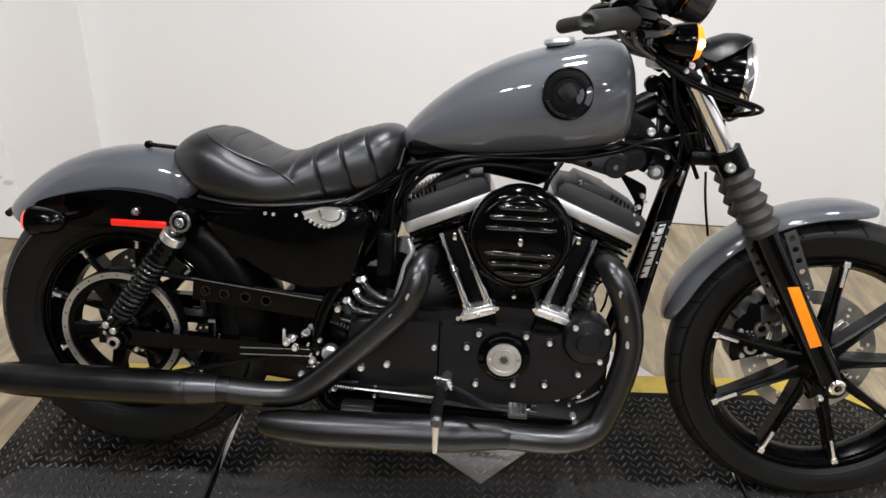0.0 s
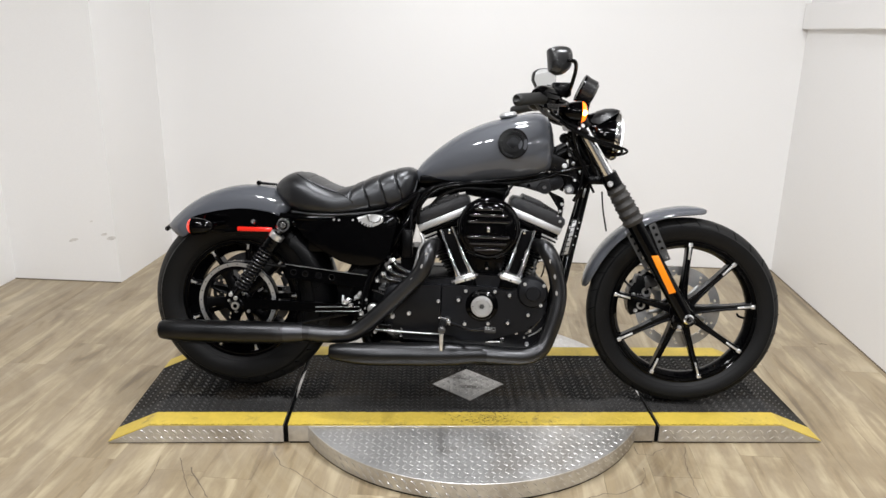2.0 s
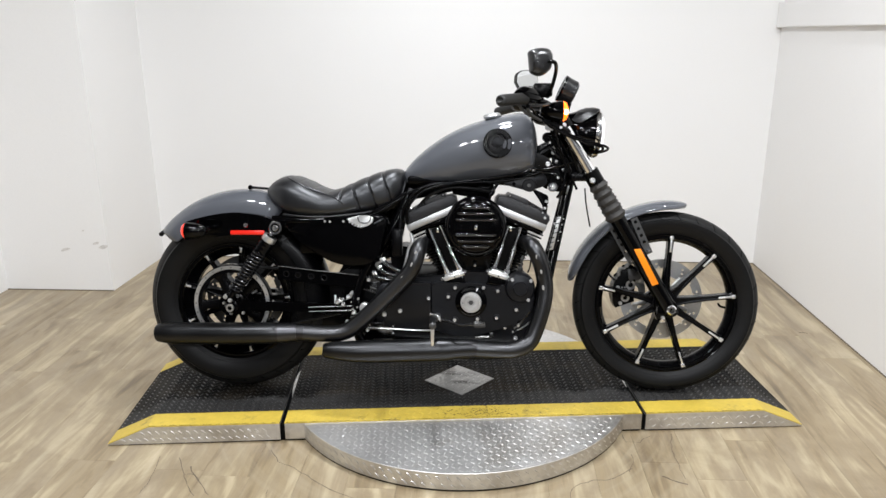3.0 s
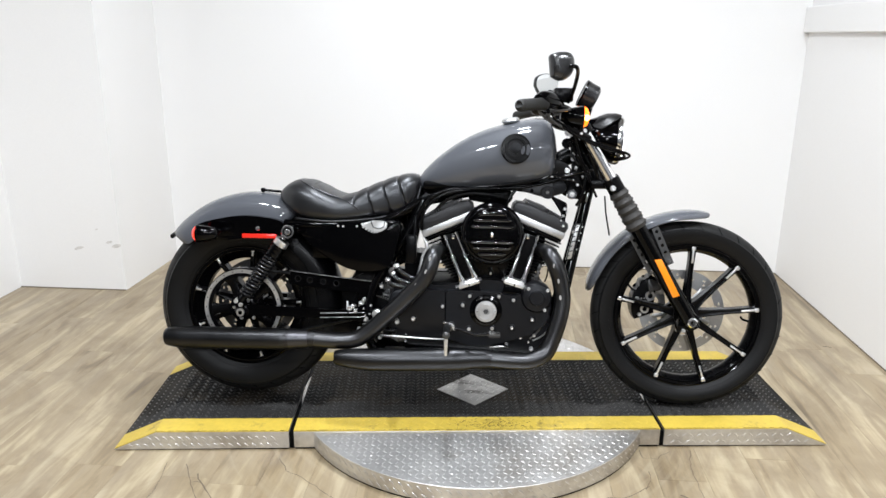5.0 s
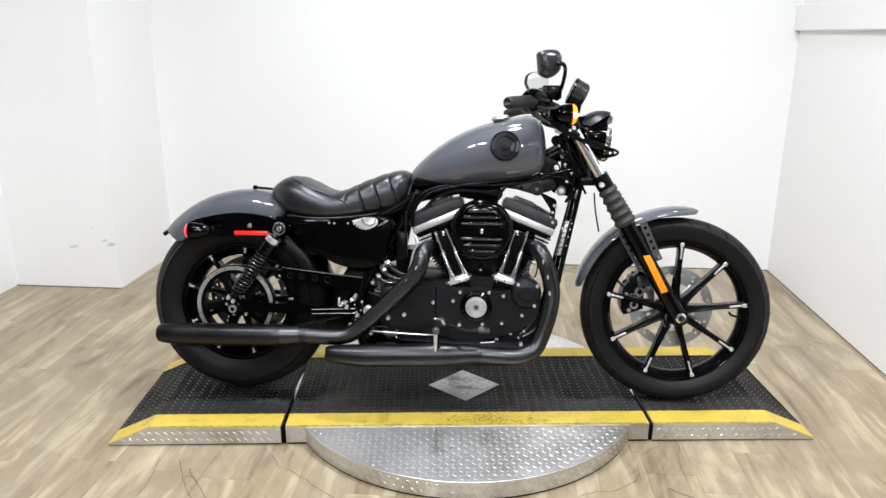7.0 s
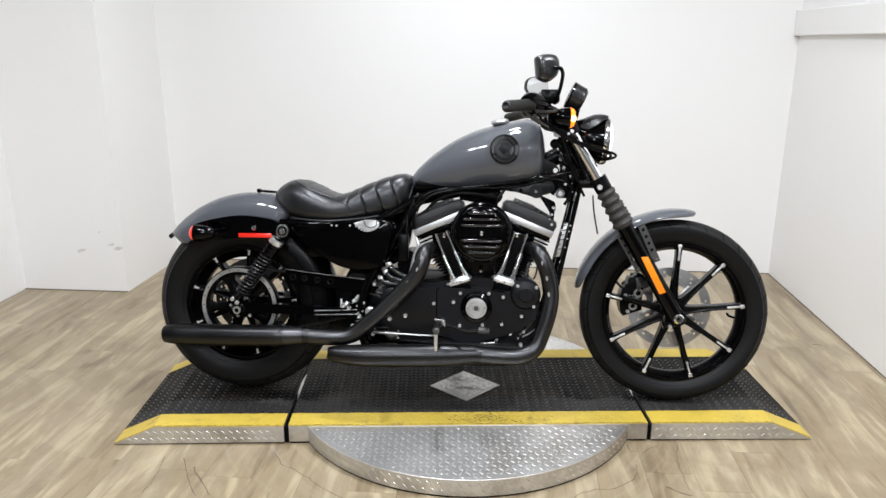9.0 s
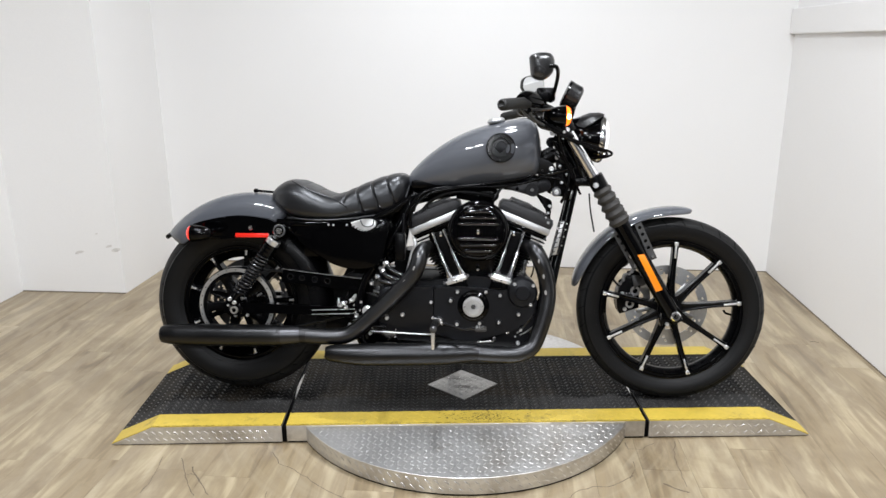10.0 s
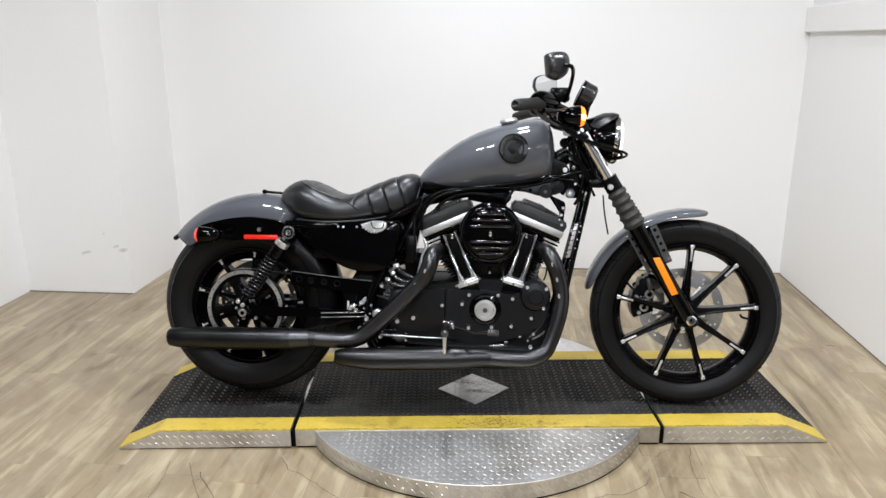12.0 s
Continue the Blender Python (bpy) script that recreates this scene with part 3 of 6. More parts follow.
def wheel(name, label, R, W, r, phase, m, hub, spoke_y, tip_length, crown=1.0, drop=0.022):
    half = W * 0.36
    w = part(name, lathe([(r - 0.012, -half * 0.7), (r - 0.006, -half), (r + 0.004, -half), (r + 0.004, -half * 0.8), (r + 0.002, 0), (r + 0.004, half * 0.8),
                          (r + 0.004, half), (r - 0.006, half), (r - 0.012, half * 0.7), (r - drop, half * 0.3), (r - drop, -half * 0.3)], 96, m), SATIN, bike, label)
    part("tyre", tyre_mesh(R, W, r, m, crown), RUBBER, w, "black rubber tyre with slanted tread cuts")
    half_w = W / 2
    line = [(R - 0.030 * crown, -half_w * 0.935), (R + 0.0005 - 0.022 * crown, -half_w * 0.868), (R + 0.0007 - 0.009 * crown, -half_w * 0.625), (R + 0.0008 - 0.003 * crown, -half_w * 0.34), (R + 0.0008, 0)]
    line += [(a, -b) for a, b in line[-2::-1]]
    part("tread_band", lathe(line + [(a - 0.004, b * 0.98) for a, b in line[::-1]], 112, m), TREAD, w, "dusty tread band with slanted cuts, lightened for its sheen")
    tagged(part("tread_cut", tread_cuts(R - 0.0155 * (crown - 1), W, m, 30), FIN, w), kind="stuff")
    for k, (rr, yy) in enumerate(((r + 0.003, half + 0.003), (r - 0.009, half * 0.9))):
        part("rim_lip", lathe([(rr + 0.0028 * math.cos(q), -yy + 0.0028 * math.sin(q)) for q in [i * math.pi / 4 for i in range(8)]], 96, m), GLOSS, w)
    part("sidewall_ridge", lathe([(r + 0.016, -W * 0.415), (r + 0.018, -W * 0.43), (r + 0.021, -W * 0.435), (r + 0.021, -W * 0.40)], 96, m), RUBBER, w)
    part("hub", lathe([(0, -0.05), (hub * 0.55, -0.05), (hub, -0.03), (hub, 0.03), (hub * 0.55, 0.05), (0, 0.05)], 40, m, closed=False), SATIN, w)
    for k in range(9):
        turn = m @ Matrix.Rotation(-radians(phase + 40 * k), 4, "Y")
        rings = []
        for rr, hw, ya, yb in ((hub * 0.8, 0.0165, -0.026, 0.026), (hub + 0.03, 0.0115, -0.026, 0.02), (r * 0.6, 0.0085, -0.027 - (spoke_y - 0.03) * 0.4, 0.012),
                               (r - 0.04, 0.0090, -spoke_y + 0.002, 0.006), (r - 0.018, 0.0105, -spoke_y + 0.001, 0.005), (r - 0.008, 0.018, -spoke_y + 0.001, 0.004)):
            rings.append([(rr, ya + 0.004, -hw), (rr, ya, -hw + 0.004), (rr, ya + 0.003, 0), (rr, ya, hw - 0.004), (rr, ya + 0.004, hw), (rr, yb, hw), (rr, yb, -hw)])
        s = loft(rings)
        s.transform(turn)
        part("spoke", s, SATIN, w)
        tip = merge(box(r - tip_length, r - 0.008, -spoke_y - 0.003, -spoke_y + 0.004, -0.0032, 0.0032, 0.001), box(r - 0.014, r - 0.001, -spoke_y - 0.005, -spoke_y + 0.004, -0.0068, 0.0068, 0.002))
        tip.transform(turn)
        part("spoke_tip", tip, BOLT, w, "bright machined spoke end")
    return w


REAR = at(0.005, 0, 0.319)
FRONT = at(1.53, 0, 0.3185) @ Matrix.Rotation(radians(-3.4), 4, "Z")
rear = wheel("rear_wheel", "black cast rear wheel", 0.319, 0.146, 0.203, 4, REAR, 0.055, 0.042, 0.030, 1.5, 0.040)
front = wheel("front_wheel", "black nine-spoke cast front wheel", 0.322, 0.104, 0.240, 87, FRONT, 0.042, 0.034, 0.058)
tagged(front, "black nine-spoke cast front wheel with bright spoke ends")

# rear pulley on the right, brake disc on the front's far side
pulley = part("belt_pulley", lathe([(0.108, -0.098), (0.134, -0.098), (0.137, -0.095), (0.137, -0.068), (0.134, -0.065), (0.108, -0.065)], 72, REAR), SATIN, rear, "black toothed belt pulley")
part("pulley_ring", lathe([(0.1205, -0.1015), (0.1335, -0.1015), (0.1335, -0.0975), (0.1205, -0.0975)], 90, REAR), BRUSHED, rear, "bright pulley ring with small rivets")
pulley_rivets = part("pulley_rivet", merge(*[disc(0.0022, -0.101, -0.1028, 0.0005, 8, REAR @ Matrix.Rotation(2 * math.pi * k / 24, 4, "Y") @ at(0.127, 0, 0)) for k in range(24)]), DARKSTEEL, rear)
tagged(pulley_rivets, kind="stuff")
for k in range(5):
    turn = REAR @ Matrix.Rotation(2 * math.pi * (k + 0.42) / 5, 4, "Y")
    b = loft([[(rr, -0.094, -hw), (rr, -0.096, -hw + 0.004), (rr, -0.096, hw - 0.004), (rr, -0.094, hw), (rr, -0.072, hw), (rr, -0.072, -hw)] for rr, hw in ((0.03, 0.020), (0.05, 0.015), (0.085, 0.0135), (0.102, 0.019), (0.115, 0.030))])
    b.transform(turn)
    part("pulley_spoke", b, SATIN, rear)
part("pulley_hub", disc(0.045, -0.05, -0.106, 0.006, 32, REAR), SATIN, rear)
for k in range(5):
    a = radians(72 * k + 50)
    bolt(REAR.translation.x + 0.034 * math.cos(a), -0.105, REAR.translation.z + 0.034 * math.sin(a), 0.008, 0.006, BRUSHED, rear, "pulley_bolt")


def brake_disc(m, r0, r1, y):
    """A steel ring with rows of drilled holes."""
    bm = bmesh.new()
    rows, seg = 9, 200
    g = [[bm.verts.new(((r0 + (r1 - r0) * i / rows) * math.cos(2 * math.pi * j / seg), y, (r0 + (r1 - r0) * i / rows) * math.sin(2 * math.pi * j / seg))) for j in range(seg)] for i in range(rows + 1)]
    for i in range(rows):
        for j in range(seg):
            if (i in (4, 6) and (j + i * 5) % 12 < 2) or (i < 3 and j % 40 < 27) or (i == 3 and 4 < j % 40 < 22):
                continue
            bm.faces.new((g[i][j], g[i][(j + 1) % seg], g[i + 1][(j + 1) % seg], g[i + 1][j]))
    res = bmesh.ops.extrude_face_region(bm, geom=bm.faces[:])
    bmesh.ops.translate(bm, verts=[v for v in res["geom"] if isinstance(v, bmesh.types.BMVert)], vec=(0, 0.005, 0))
    bm.transform(m)
    return bm


part("brake_disc", brake_disc(FRONT, 0.088, 0.146, 0.050), ROTOR, front, "drilled steel brake disc", smooth=False)
part("rear_brake_disc", brake_disc(REAR, 0.09, 0.148, 0.07), DARKSTEEL, rear, "dark steel rear brake disc", smooth=False)
part("disc_carrier", merge(*[(lambda b, a: (b.transform(FRONT @ Matrix.Rotation(a, 4, "Y")), b)[1])(box(0.03, 0.104, 0.044, 0.056, -0.007, 0.007, 0.003), 2 * math.pi * k / 5 + 0.4) for k in range(5)]), ROTOR, front, "bright disc carrier")
part("valve_stem", tube([(1.745, -0.012, 0.30), (1.725, -0.014, 0.306), (1.716, -0.02, 0.316)], 0.004, 8), SATIN, front)
caliper = part("brake_caliper", plate(round_outline([(1.368, 0.286), (1.354, 0.33), (1.362, 0.385), (1.378, 0.398), (1.385, 0.425), (1.405, 0.43), (1.418, 0.445), (1.445, 0.425), (1.436, 0.385), (1.426, 0.35), (1.435, 0.31), (1.41, 0.283)], 3), 0.035, 0.10, 0.006), SATIN, bike, "black front brake caliper")
part("caliper_bracket", plate([(1.42, 0.39), (1.45, 0.40), (1.478, 0.372), (1.482, 0.335), (1.455, 0.318), (1.46, 0.35), (1.44, 0.375)], 0.07, 0.082, 0.002), BRUSHED, caliper)
part("caliper_arm", plate(round_outline([(1.405, 0.425), (1.425, 0.43), (1.445, 0.415), (1.455, 0.40), (1.44, 0.39), (1.425, 0.395), (1.415, 0.375), (1.40, 0.385)], 3), 0.026, 0.036, 0.002), DISC, caliper, "bare metal caliper arm")
for x, z, r in ((1.418, 0.372, 0.017), (1.40, 0.325, 0.015)):
    part("caliper_piston", lathe([(r * 0.55, 0.028), (r, 0.028), (r, 0.036), (r * 0.55, 0.036)], 24, at(x, 0, z)), ROTOR, caliper)
part("brake_line", tube([(1.365, 0.06, 0.385), (1.345, 0.07, 0.41), (1.35, 0.07, 0.44), (1.40, 0.08, 0.47), (1.41, 0.09, 0.54), (1.36, 0.08, 0.62), (1.30, 0.05, 0.73), (1.24, 0.03, 0.77)], 0.004, 8), RUBBER, caliper)
for x, z in ((1.373, 0.362), (1.383, 0.305), (1.447, 0.388), (1.468, 0.335)):
    bolt(x, 0.034, z, 0.009, 0.006, BRUSHED, caliper)
part("caliper_badge", merge(*[disc(0.0028, 0.034, 0.031, 0.0008, 10, at(1.388 + 0.010 * i + 0.005 * (j % 2), 0, 0.345 + 0.009 * j)) for i in range(3) for j in range(3)]), BRUSHED, caliper)

# axles
NUT = at(0.015, 0.020, 0.3135)
part("rear_axle_nut", lathe([(0.009, -0.176), (0.014, -0.176), (0.0185, -0.172), (0.0185, -0.158), (0.024, -0.156), (0.024, -0.118), (0.009, -0.118)], 6, NUT), SATIN, bike, "black axle nut")
part("axle_nut_rim", lathe([(0.0075, -0.180), (0.0125, -0.180), (0.0145, -0.1755), (0.0075, -0.1755)], 24, NUT), BRUSHED, bike)
for x, z, y, r in ((-0.001, 0.351, -0.149, 0.0095), (0.015, 0.339, -0.150, 0.0095), (0.054, 0.292, -0.132, 0.0075), (-0.014, 0.326, -0.130, 0.006)):
    bolt(x, y, z, r, 0.006, BRUSHED, rear, "adjuster_bolt")
part("rear_axle", tube([(0, -0.14, 0.318), (0, 0.13, 0.318)], 0.0095, 12), DARKSTEEL, bike)
part("front_axle_nut", lathe([(0.008, -0.132), (0.013, -0.132), (0.017, -0.128), (0.017, -0.112), (0.008, -0.112)], 24, at(1.524, 0, 0.313)), CHROME, bike, "chrome axle nut")
part("front_axle", tube([(1.524, -0.125, 0.316), (1.53, 0.125, 0.32)], 0.0085, 12), DARKSTEEL, bike)
bolt(1.497, -0.118, 0.285, 0.008, 0.008)


# ---- fork, fender, steering ----
for side in (-1, 1):
    y = 0.1 * side
    STEER = 0.032 if side > 0 else 0.0

    def fork_x(z, ahead=STEER):
        return 1.523 + (0.311 - z) * 0.602 + ahead
    part("fork_slider", tube([(fork_x(z), y, z) for z in (0.29, 0.33, 0.45, 0.60, 0.645)], [0.021, 0.027, 0.0265, 0.0265, 0.029], 24, 3), GLOSS, bike, "gloss black fork slider")
    part("fork_foot", plate(round_outline([(1.48, 0.275), (1.49, 0.325), (1.53, 0.345), (1.552, 0.31), (1.53, 0.282)]), y - 0.012, y + 0.02, 0.004), GLOSS, bike)
    part("fork_tube", tube([(fork_x(0.64), y, 0.64), (fork_x(0.95), y, 0.95)], 0.0195, 24, 0), CHROME, bike, "chrome fork tube")
    boot = []
    for k in range(41):
        z = 0.742 - 0.120 * k / 40
        ph = (k / 40 * 5) % 1
        rad = 0.0235 + 0.005 * k / 40 + 0.0095 * (1 - abs(2 * ph - 1)) ** 0.9
        boot.append(((fork_x(z), y, z), rad))
    part("fork_boot", tube([p for p, r in boot], [r for p, r in boot], 28, 0), SOFTRUB, bike, "ribbed rubber fork boot")
    part("lower_clamp", tube([(fork_x(0.782), y, 0.782), (fork_x(0.742), y, 0.742)], 0.028, 20, 0), SATIN, bike)
    part("upper_clamp", tube([(fork_x(0.955), y, 0.955), (fork_x(0.925), y, 0.925)], 0.029, 20, 0), SATIN, bike)
part("lower_yoke", box(1.175, 1.24, -0.1, 0.1, 0.748, 0.778, 0.008), SATIN, bike)
part("upper_yoke", box(1.105, 1.155, -0.1, 0.1, 0.925, 0.955, 0.01), SATIN, bike)
bolt(1.243, -0.130, 0.752, 0.012, 0.012)
bolt(1.145, -0.128, 0.935, 0.010, 0.010)
part("steering_neck", tube([(1.138, 0, 0.905), (1.215, 0, 0.752)], 0.027, 24, 0), SATIN, bike)

refl = plate([(1.3885, 0.521), (1.4115, 0.524), (1.4765, 0.404), (1.4545, 0.396)], -0.1315, -0.126, 0.002)
part("fork_reflector", refl, AMBERREF, bike, "long amber reflector")


def holed_strap(length, width, thick, holes, seg=16):
    """A flat bar along X with round holes cut through it: holes are pairs of place and radius."""
    bm = bmesh.new()
    h = width / 2
    verts = {}

    def v(x, z):
        key = (round(x, 6), round(z, 6))
        if key not in verts:
            verts[key] = bm.verts.new((x, -thick / 2, z))
        return verts[key]
    last = 0.0
    for x, r in holes:
        c = min(h, r * 1.6)
        if x - c > last + 1e-4:
            bm.faces.new((v(last, -h), v(x - c, -h), v(x - c, h), v(last, h)))
        ring, rim = [], []
        for k in range(seg):
            a = 2 * math.pi * (k + 0.5) / seg
            co, si = math.cos(a), math.sin(a)
            ring.append(v(x + r * co, r * si))
            reach = min(c / abs(co), h / abs(si))
            corner = abs(abs(co) * h - abs(si) * c) < 1e-3
            rim.append((x + math.copysign(c, co), math.copysign(h, si)) if corner else (x + reach * co, reach * si))
        for k in range(seg):
            j = (k + 1) % seg
            a, b = rim[k], rim[j]
            side = (abs(abs(a[0] - x) - c) < 1e-6, abs(abs(b[0] - x) - c) < 1e-6)
            face = [ring[k], v(*a)]
            if side[0] != side[1]:
                face.append(v(x + math.copysign(c, a[0] - x if side[0] else b[0] - x), math.copysign(h, a[1])))
            face += [v(*b), ring[j]]
            bm.faces.new(list(dict.fromkeys(face)))
        last = x + c
    if length > last + 1e-4:
        bm.faces.new((v(last, -h), v(length, -h), v(length, h), v(last, h)))
    res = bmesh.ops.extrude_face_region(bm, geom=bm.faces[:])
    bmesh.ops.translate(bm, verts=[q for q in res["geom"] if isinstance(q, bmesh.types.BMVert)], vec=(0, thick, 0))
    return bm


def arc_fender(cx, cz, a0, a1, R, half, depth, m=None, taper=0.05, rise=0.0, steps=60, lip=0.0025, blunt=0.55):
    """A curved mudguard, its section a rounded channel, thin walled."""
    rings = []
    for i in range(steps + 1):
        t = i / steps
        a = radians(a0 + (a1 - a0) * t)
        end = min(1.0, t / taper if taper else 1, (1 - t) / taper if taper else 1)
        k = math.sqrt(max(0.0, 1 - (1 - end) ** 2)) * (1 - blunt) + blunt
        hw, dp, rr = half * k, depth * (1.5 * k - 0.5 if blunt > 0.5 else k), R + rise * (t if blunt > 0.5 else t ** 4) - (1 - k) * (0.0 if blunt > 0.5 else 0.012)
        line = []
        for j in range(13):
            b = math.pi * (j / 12) - math.pi / 2
            yy = hw * math.copysign(abs(math.sin(b)) ** 0.8, b)
            down = dp * (1 - abs(math.cos(b)) ** 0.75)
            line.append((rr - down, yy))
        inner = [(r - lip, y * 0.965) for r, y in line[::-1]]
        rings.append([(cx + r * math.cos(a), y, cz + r * math.sin(a)) for r, y in line + inner])
    bm = loft(rings)
    if m is not None:
        bm.transform(m)
    return bm


ff = arc_fender(0, 0, 168, 79.5, 0.358, 0.064, 0.028, FRONT, 0.18, 0.007, blunt=0.2)
fender = part("front_fender", ff, GREY, bike, "gloss grey painted front fender")
for (xa, za), (xb, zb) in (((1.325, 0.592), (1.392, 0.476)), ((1.398, 0.622), (1.450, 0.511))):
    for sy in (-1, 1):
        d = Vector((xb - xa, 0, zb - za))
        ln = d.length
        bm = holed_strap(ln + 0.012, 0.024, 0.004, [(ln * (0.12 + 0.205 * i), 0.0062) for i in range(4)])
        bm.transform(at(xa, sy * 0.073, za) @ Matrix.Rotation(-math.atan2(d.z, d.x), 4, "Y"))
        part("fender_bracket", bm, DARKSTEEL, fender, "perforated grey strap", smooth=False)
    bolt(xb, -0.077, zb, 0.0085, 0.008, CHROME, fender)

# ---- rear fender, strut, tail lamp ----
rf = arc_fender(0.02, 0.325, 138.8, 62, 0.373, 0.094, 0.085, None, 0.10, 0.027)
rfen = part("rear_fender", rf, GREY, bike, "gloss grey painted bobbed rear fender")
part("fender_edge", tube([(-0.258, y, 0.567 - 0.012 * abs(y) / 0.05) for y in (-0.05, -0.025, 0, 0.025, 0.05)], 0.008, 10), RUBBER, rfen)
for sy in (-1, 1):
    y = 0.112 * sy
    strut = part("fender_strut", plate(round_outline([(-0.155, 0.565), (-0.15, 0.598), (-0.088, 0.622), (0.02, 0.639), (0.120, 0.630), (0.165, 0.614), (0.215, 0.606), (0.222, 0.592), (0.17, 0.575),
                                                      (0.06, 0.566), (-0.06, 0.553), (-0.13, 0.548)]), y - 0.014, y + 0.014, 0.006), GLOSS, bike, "gloss black fender strut")
    if sy < 0:
        bolt(0.071, y - 0.014, 0.597, 0.011, 0.009, CHROME, strut)
        part("side_reflector", box(0.016, 0.134, y - 0.0195, y - 0.012, 0.5635, 0.5785, 0.003), REDREF, strut, "long red reflector")
    sm = at(-0.086, 0.192 * sy, 0.582) @ Matrix.Rotation(math.pi / 2, 4, "Z")
    sig = part("rear_signal", lathe([(0, -0.046), (0.009, -0.044), (0.018, -0.034), (0.0245, -0.016), (0.0275, 0.004), (0.0285, 0.016), (0.0285, 0.024), (0, 0.024)], 32, sm, closed=False), GLOSS, bike, "gloss black bullet turn signal")
    part("signal_bezel", lathe([(0.026, 0.019), (0.0295, 0.019), (0.0295, 0.025), (0.026, 0.025)], 32, sm), SATIN, sig)
    part("signal_lens", lathe([(0, 0.042), (0.012, 0.0405), (0.021, 0.035), (0.0265, 0.028), (0.0275, 0.023), (0, 0.023)], 32, sm, closed=False), RED, sig, "glowing red signal lens")
    part("signal_stalk", tube([(-0.05, 0.18 * sy, 0.588), (-0.03, 0.115 * sy, 0.59)], 0.009, 10, 0), GLOSS, sig)
part("sissy_bar_stud", merge(tube([(0.125, -0.03, 0.717), (0.063, -0.035, 0.722)], 0.0045, 10, 0), disc(0.008, -0.043, -0.028, 0.002, 14, at(0.063, 0, 0.722))), SATIN, bike)


# ---- tank ----
def hull(rows, n_top=2.2, n_low=2.9, wide=0.38, seg=40, m=None):
    """Rounded sections along X: rows of x, top, bottom, half width."""
    pts = smooth_line([(x, zt, 0) for x, zt, zb, w in rows], 5)
    low = smooth_line([(x, zb, w) for x, zt, zb, w in rows], 5)
    rings = []
    for p, q in zip(pts, low):
        zt, zb, w = p.y, q.y, q.z
        zc = zb + (zt - zb) * wide
        ring = []
        for j in range(seg):
            a = 2 * math.pi * j / seg
            c, s = math.cos(a), math.sin(a)
            n = n_top if s > 0 else n_low
            ring.append((p.x, w * math.copysign(abs(c) ** (2 / n), c), zc + ((zt - zc) if s > 0 else (zc - zb)) * math.copysign(abs(s) ** (2 / n), s)))
        rings.append(ring)
    return rings


tank = part("fuel_tank", loft(hull([(0.604, 0.772, 0.748, 0.028), (0.612, 0.788, 0.736, 0.045), (0.634, 0.814, 0.729, 0.064), (0.68, 0.856, 0.727, 0.083), (0.746, 0.902, 0.729, 0.103),
                                    (0.813, 0.935, 0.734, 0.118), (0.879, 0.957, 0.740, 0.128), (0.955, 0.975, 0.749, 0.134), (1.005, 0.981, 0.759, 0.134), (1.034, 0.974, 0.769, 0.128),
                                    (1.051, 0.953, 0.781, 0.114), (1.061, 0.925, 0.800, 0.088), (1.066, 0.90, 0.835, 0.060)], 2.15, 2.55, 0.50, 48)), GREY, bike, "gloss grey painted fuel tank")
# black tube added as the dark band along the shaded tank bottom
part("tank_underside_shade", tube([(0.63, -0.045, 0.735), (0.75, -0.074, 0.741), (0.88, -0.092, 0.754), (1.0, -0.096, 0.773), (1.04, -0.084, 0.789)], 0.0045, 8), SATIN, tank, "black tube for the dark underside of the tank")
cap_m = at(0.911, -0.03, 0.966) @ Matrix.Rotation(radians(-8), 4, "Y") @ Matrix.Rotation(radians(-90), 4, "X")
part("fuel_cap", lathe([(0, -0.014), (0.022, -0.013), (0.029, -0.009), (0.031, -0.002), (0.026, 0.004), (0, 0.004)], 36, cap_m, closed=False), SATINALU, tank, "bright metal fuel cap")
em = at(0.926, -0.125, 0.874) @ Matrix.Rotation(radians(-4), 4, "X") @ Matrix.Rotation(radians(2), 4, "Z")
badge = part("tank_badge", lathe([(0, -0.008), (0.029, -0.008), (0.031, -0.0105), (0.034, -0.0105), (0.0355, -0.009), (0.045, -0.009), (0.047, -0.0115), (0.049, -0.009), (0.049, 0.02), (0, 0.02)], 56, em, closed=False), BADGE, tank, "round gloss black badge with a plain raised shape")
b = plate(round_outline([(-0.021, 0.0), (-0.013, 0.012), (-0.006, 0.019), (0.006, 0.02), (0.016, 0.012), (0.022, 0.003), (0.012, -0.004), (0.004, -0.015), (-0.006, -0.016), (-0.014, -0.010)]), -0.0115, -0.007, 0.0015)
b.transform(em)
part("badge_relief", b, CASE, badge)
marks = []
for k in range(20):
    a = radians(22 + 7.2 * k if k < 10 else 202 + 7.2 * (k - 10))
    b = box(-0.0014, 0.0014, -0.0105, -0.0085, -0.0028, 0.0028)
    b.transform(em @ at(0.040 * math.cos(a), 0, 0.040 * math.sin(a)) @ Matrix.Rotation(math.pi / 2 - a, 4, "Y"))
    marks.append(b)
tagged(part("lettering_bars", merge(*marks), CASTING, badge), kind="stuff")

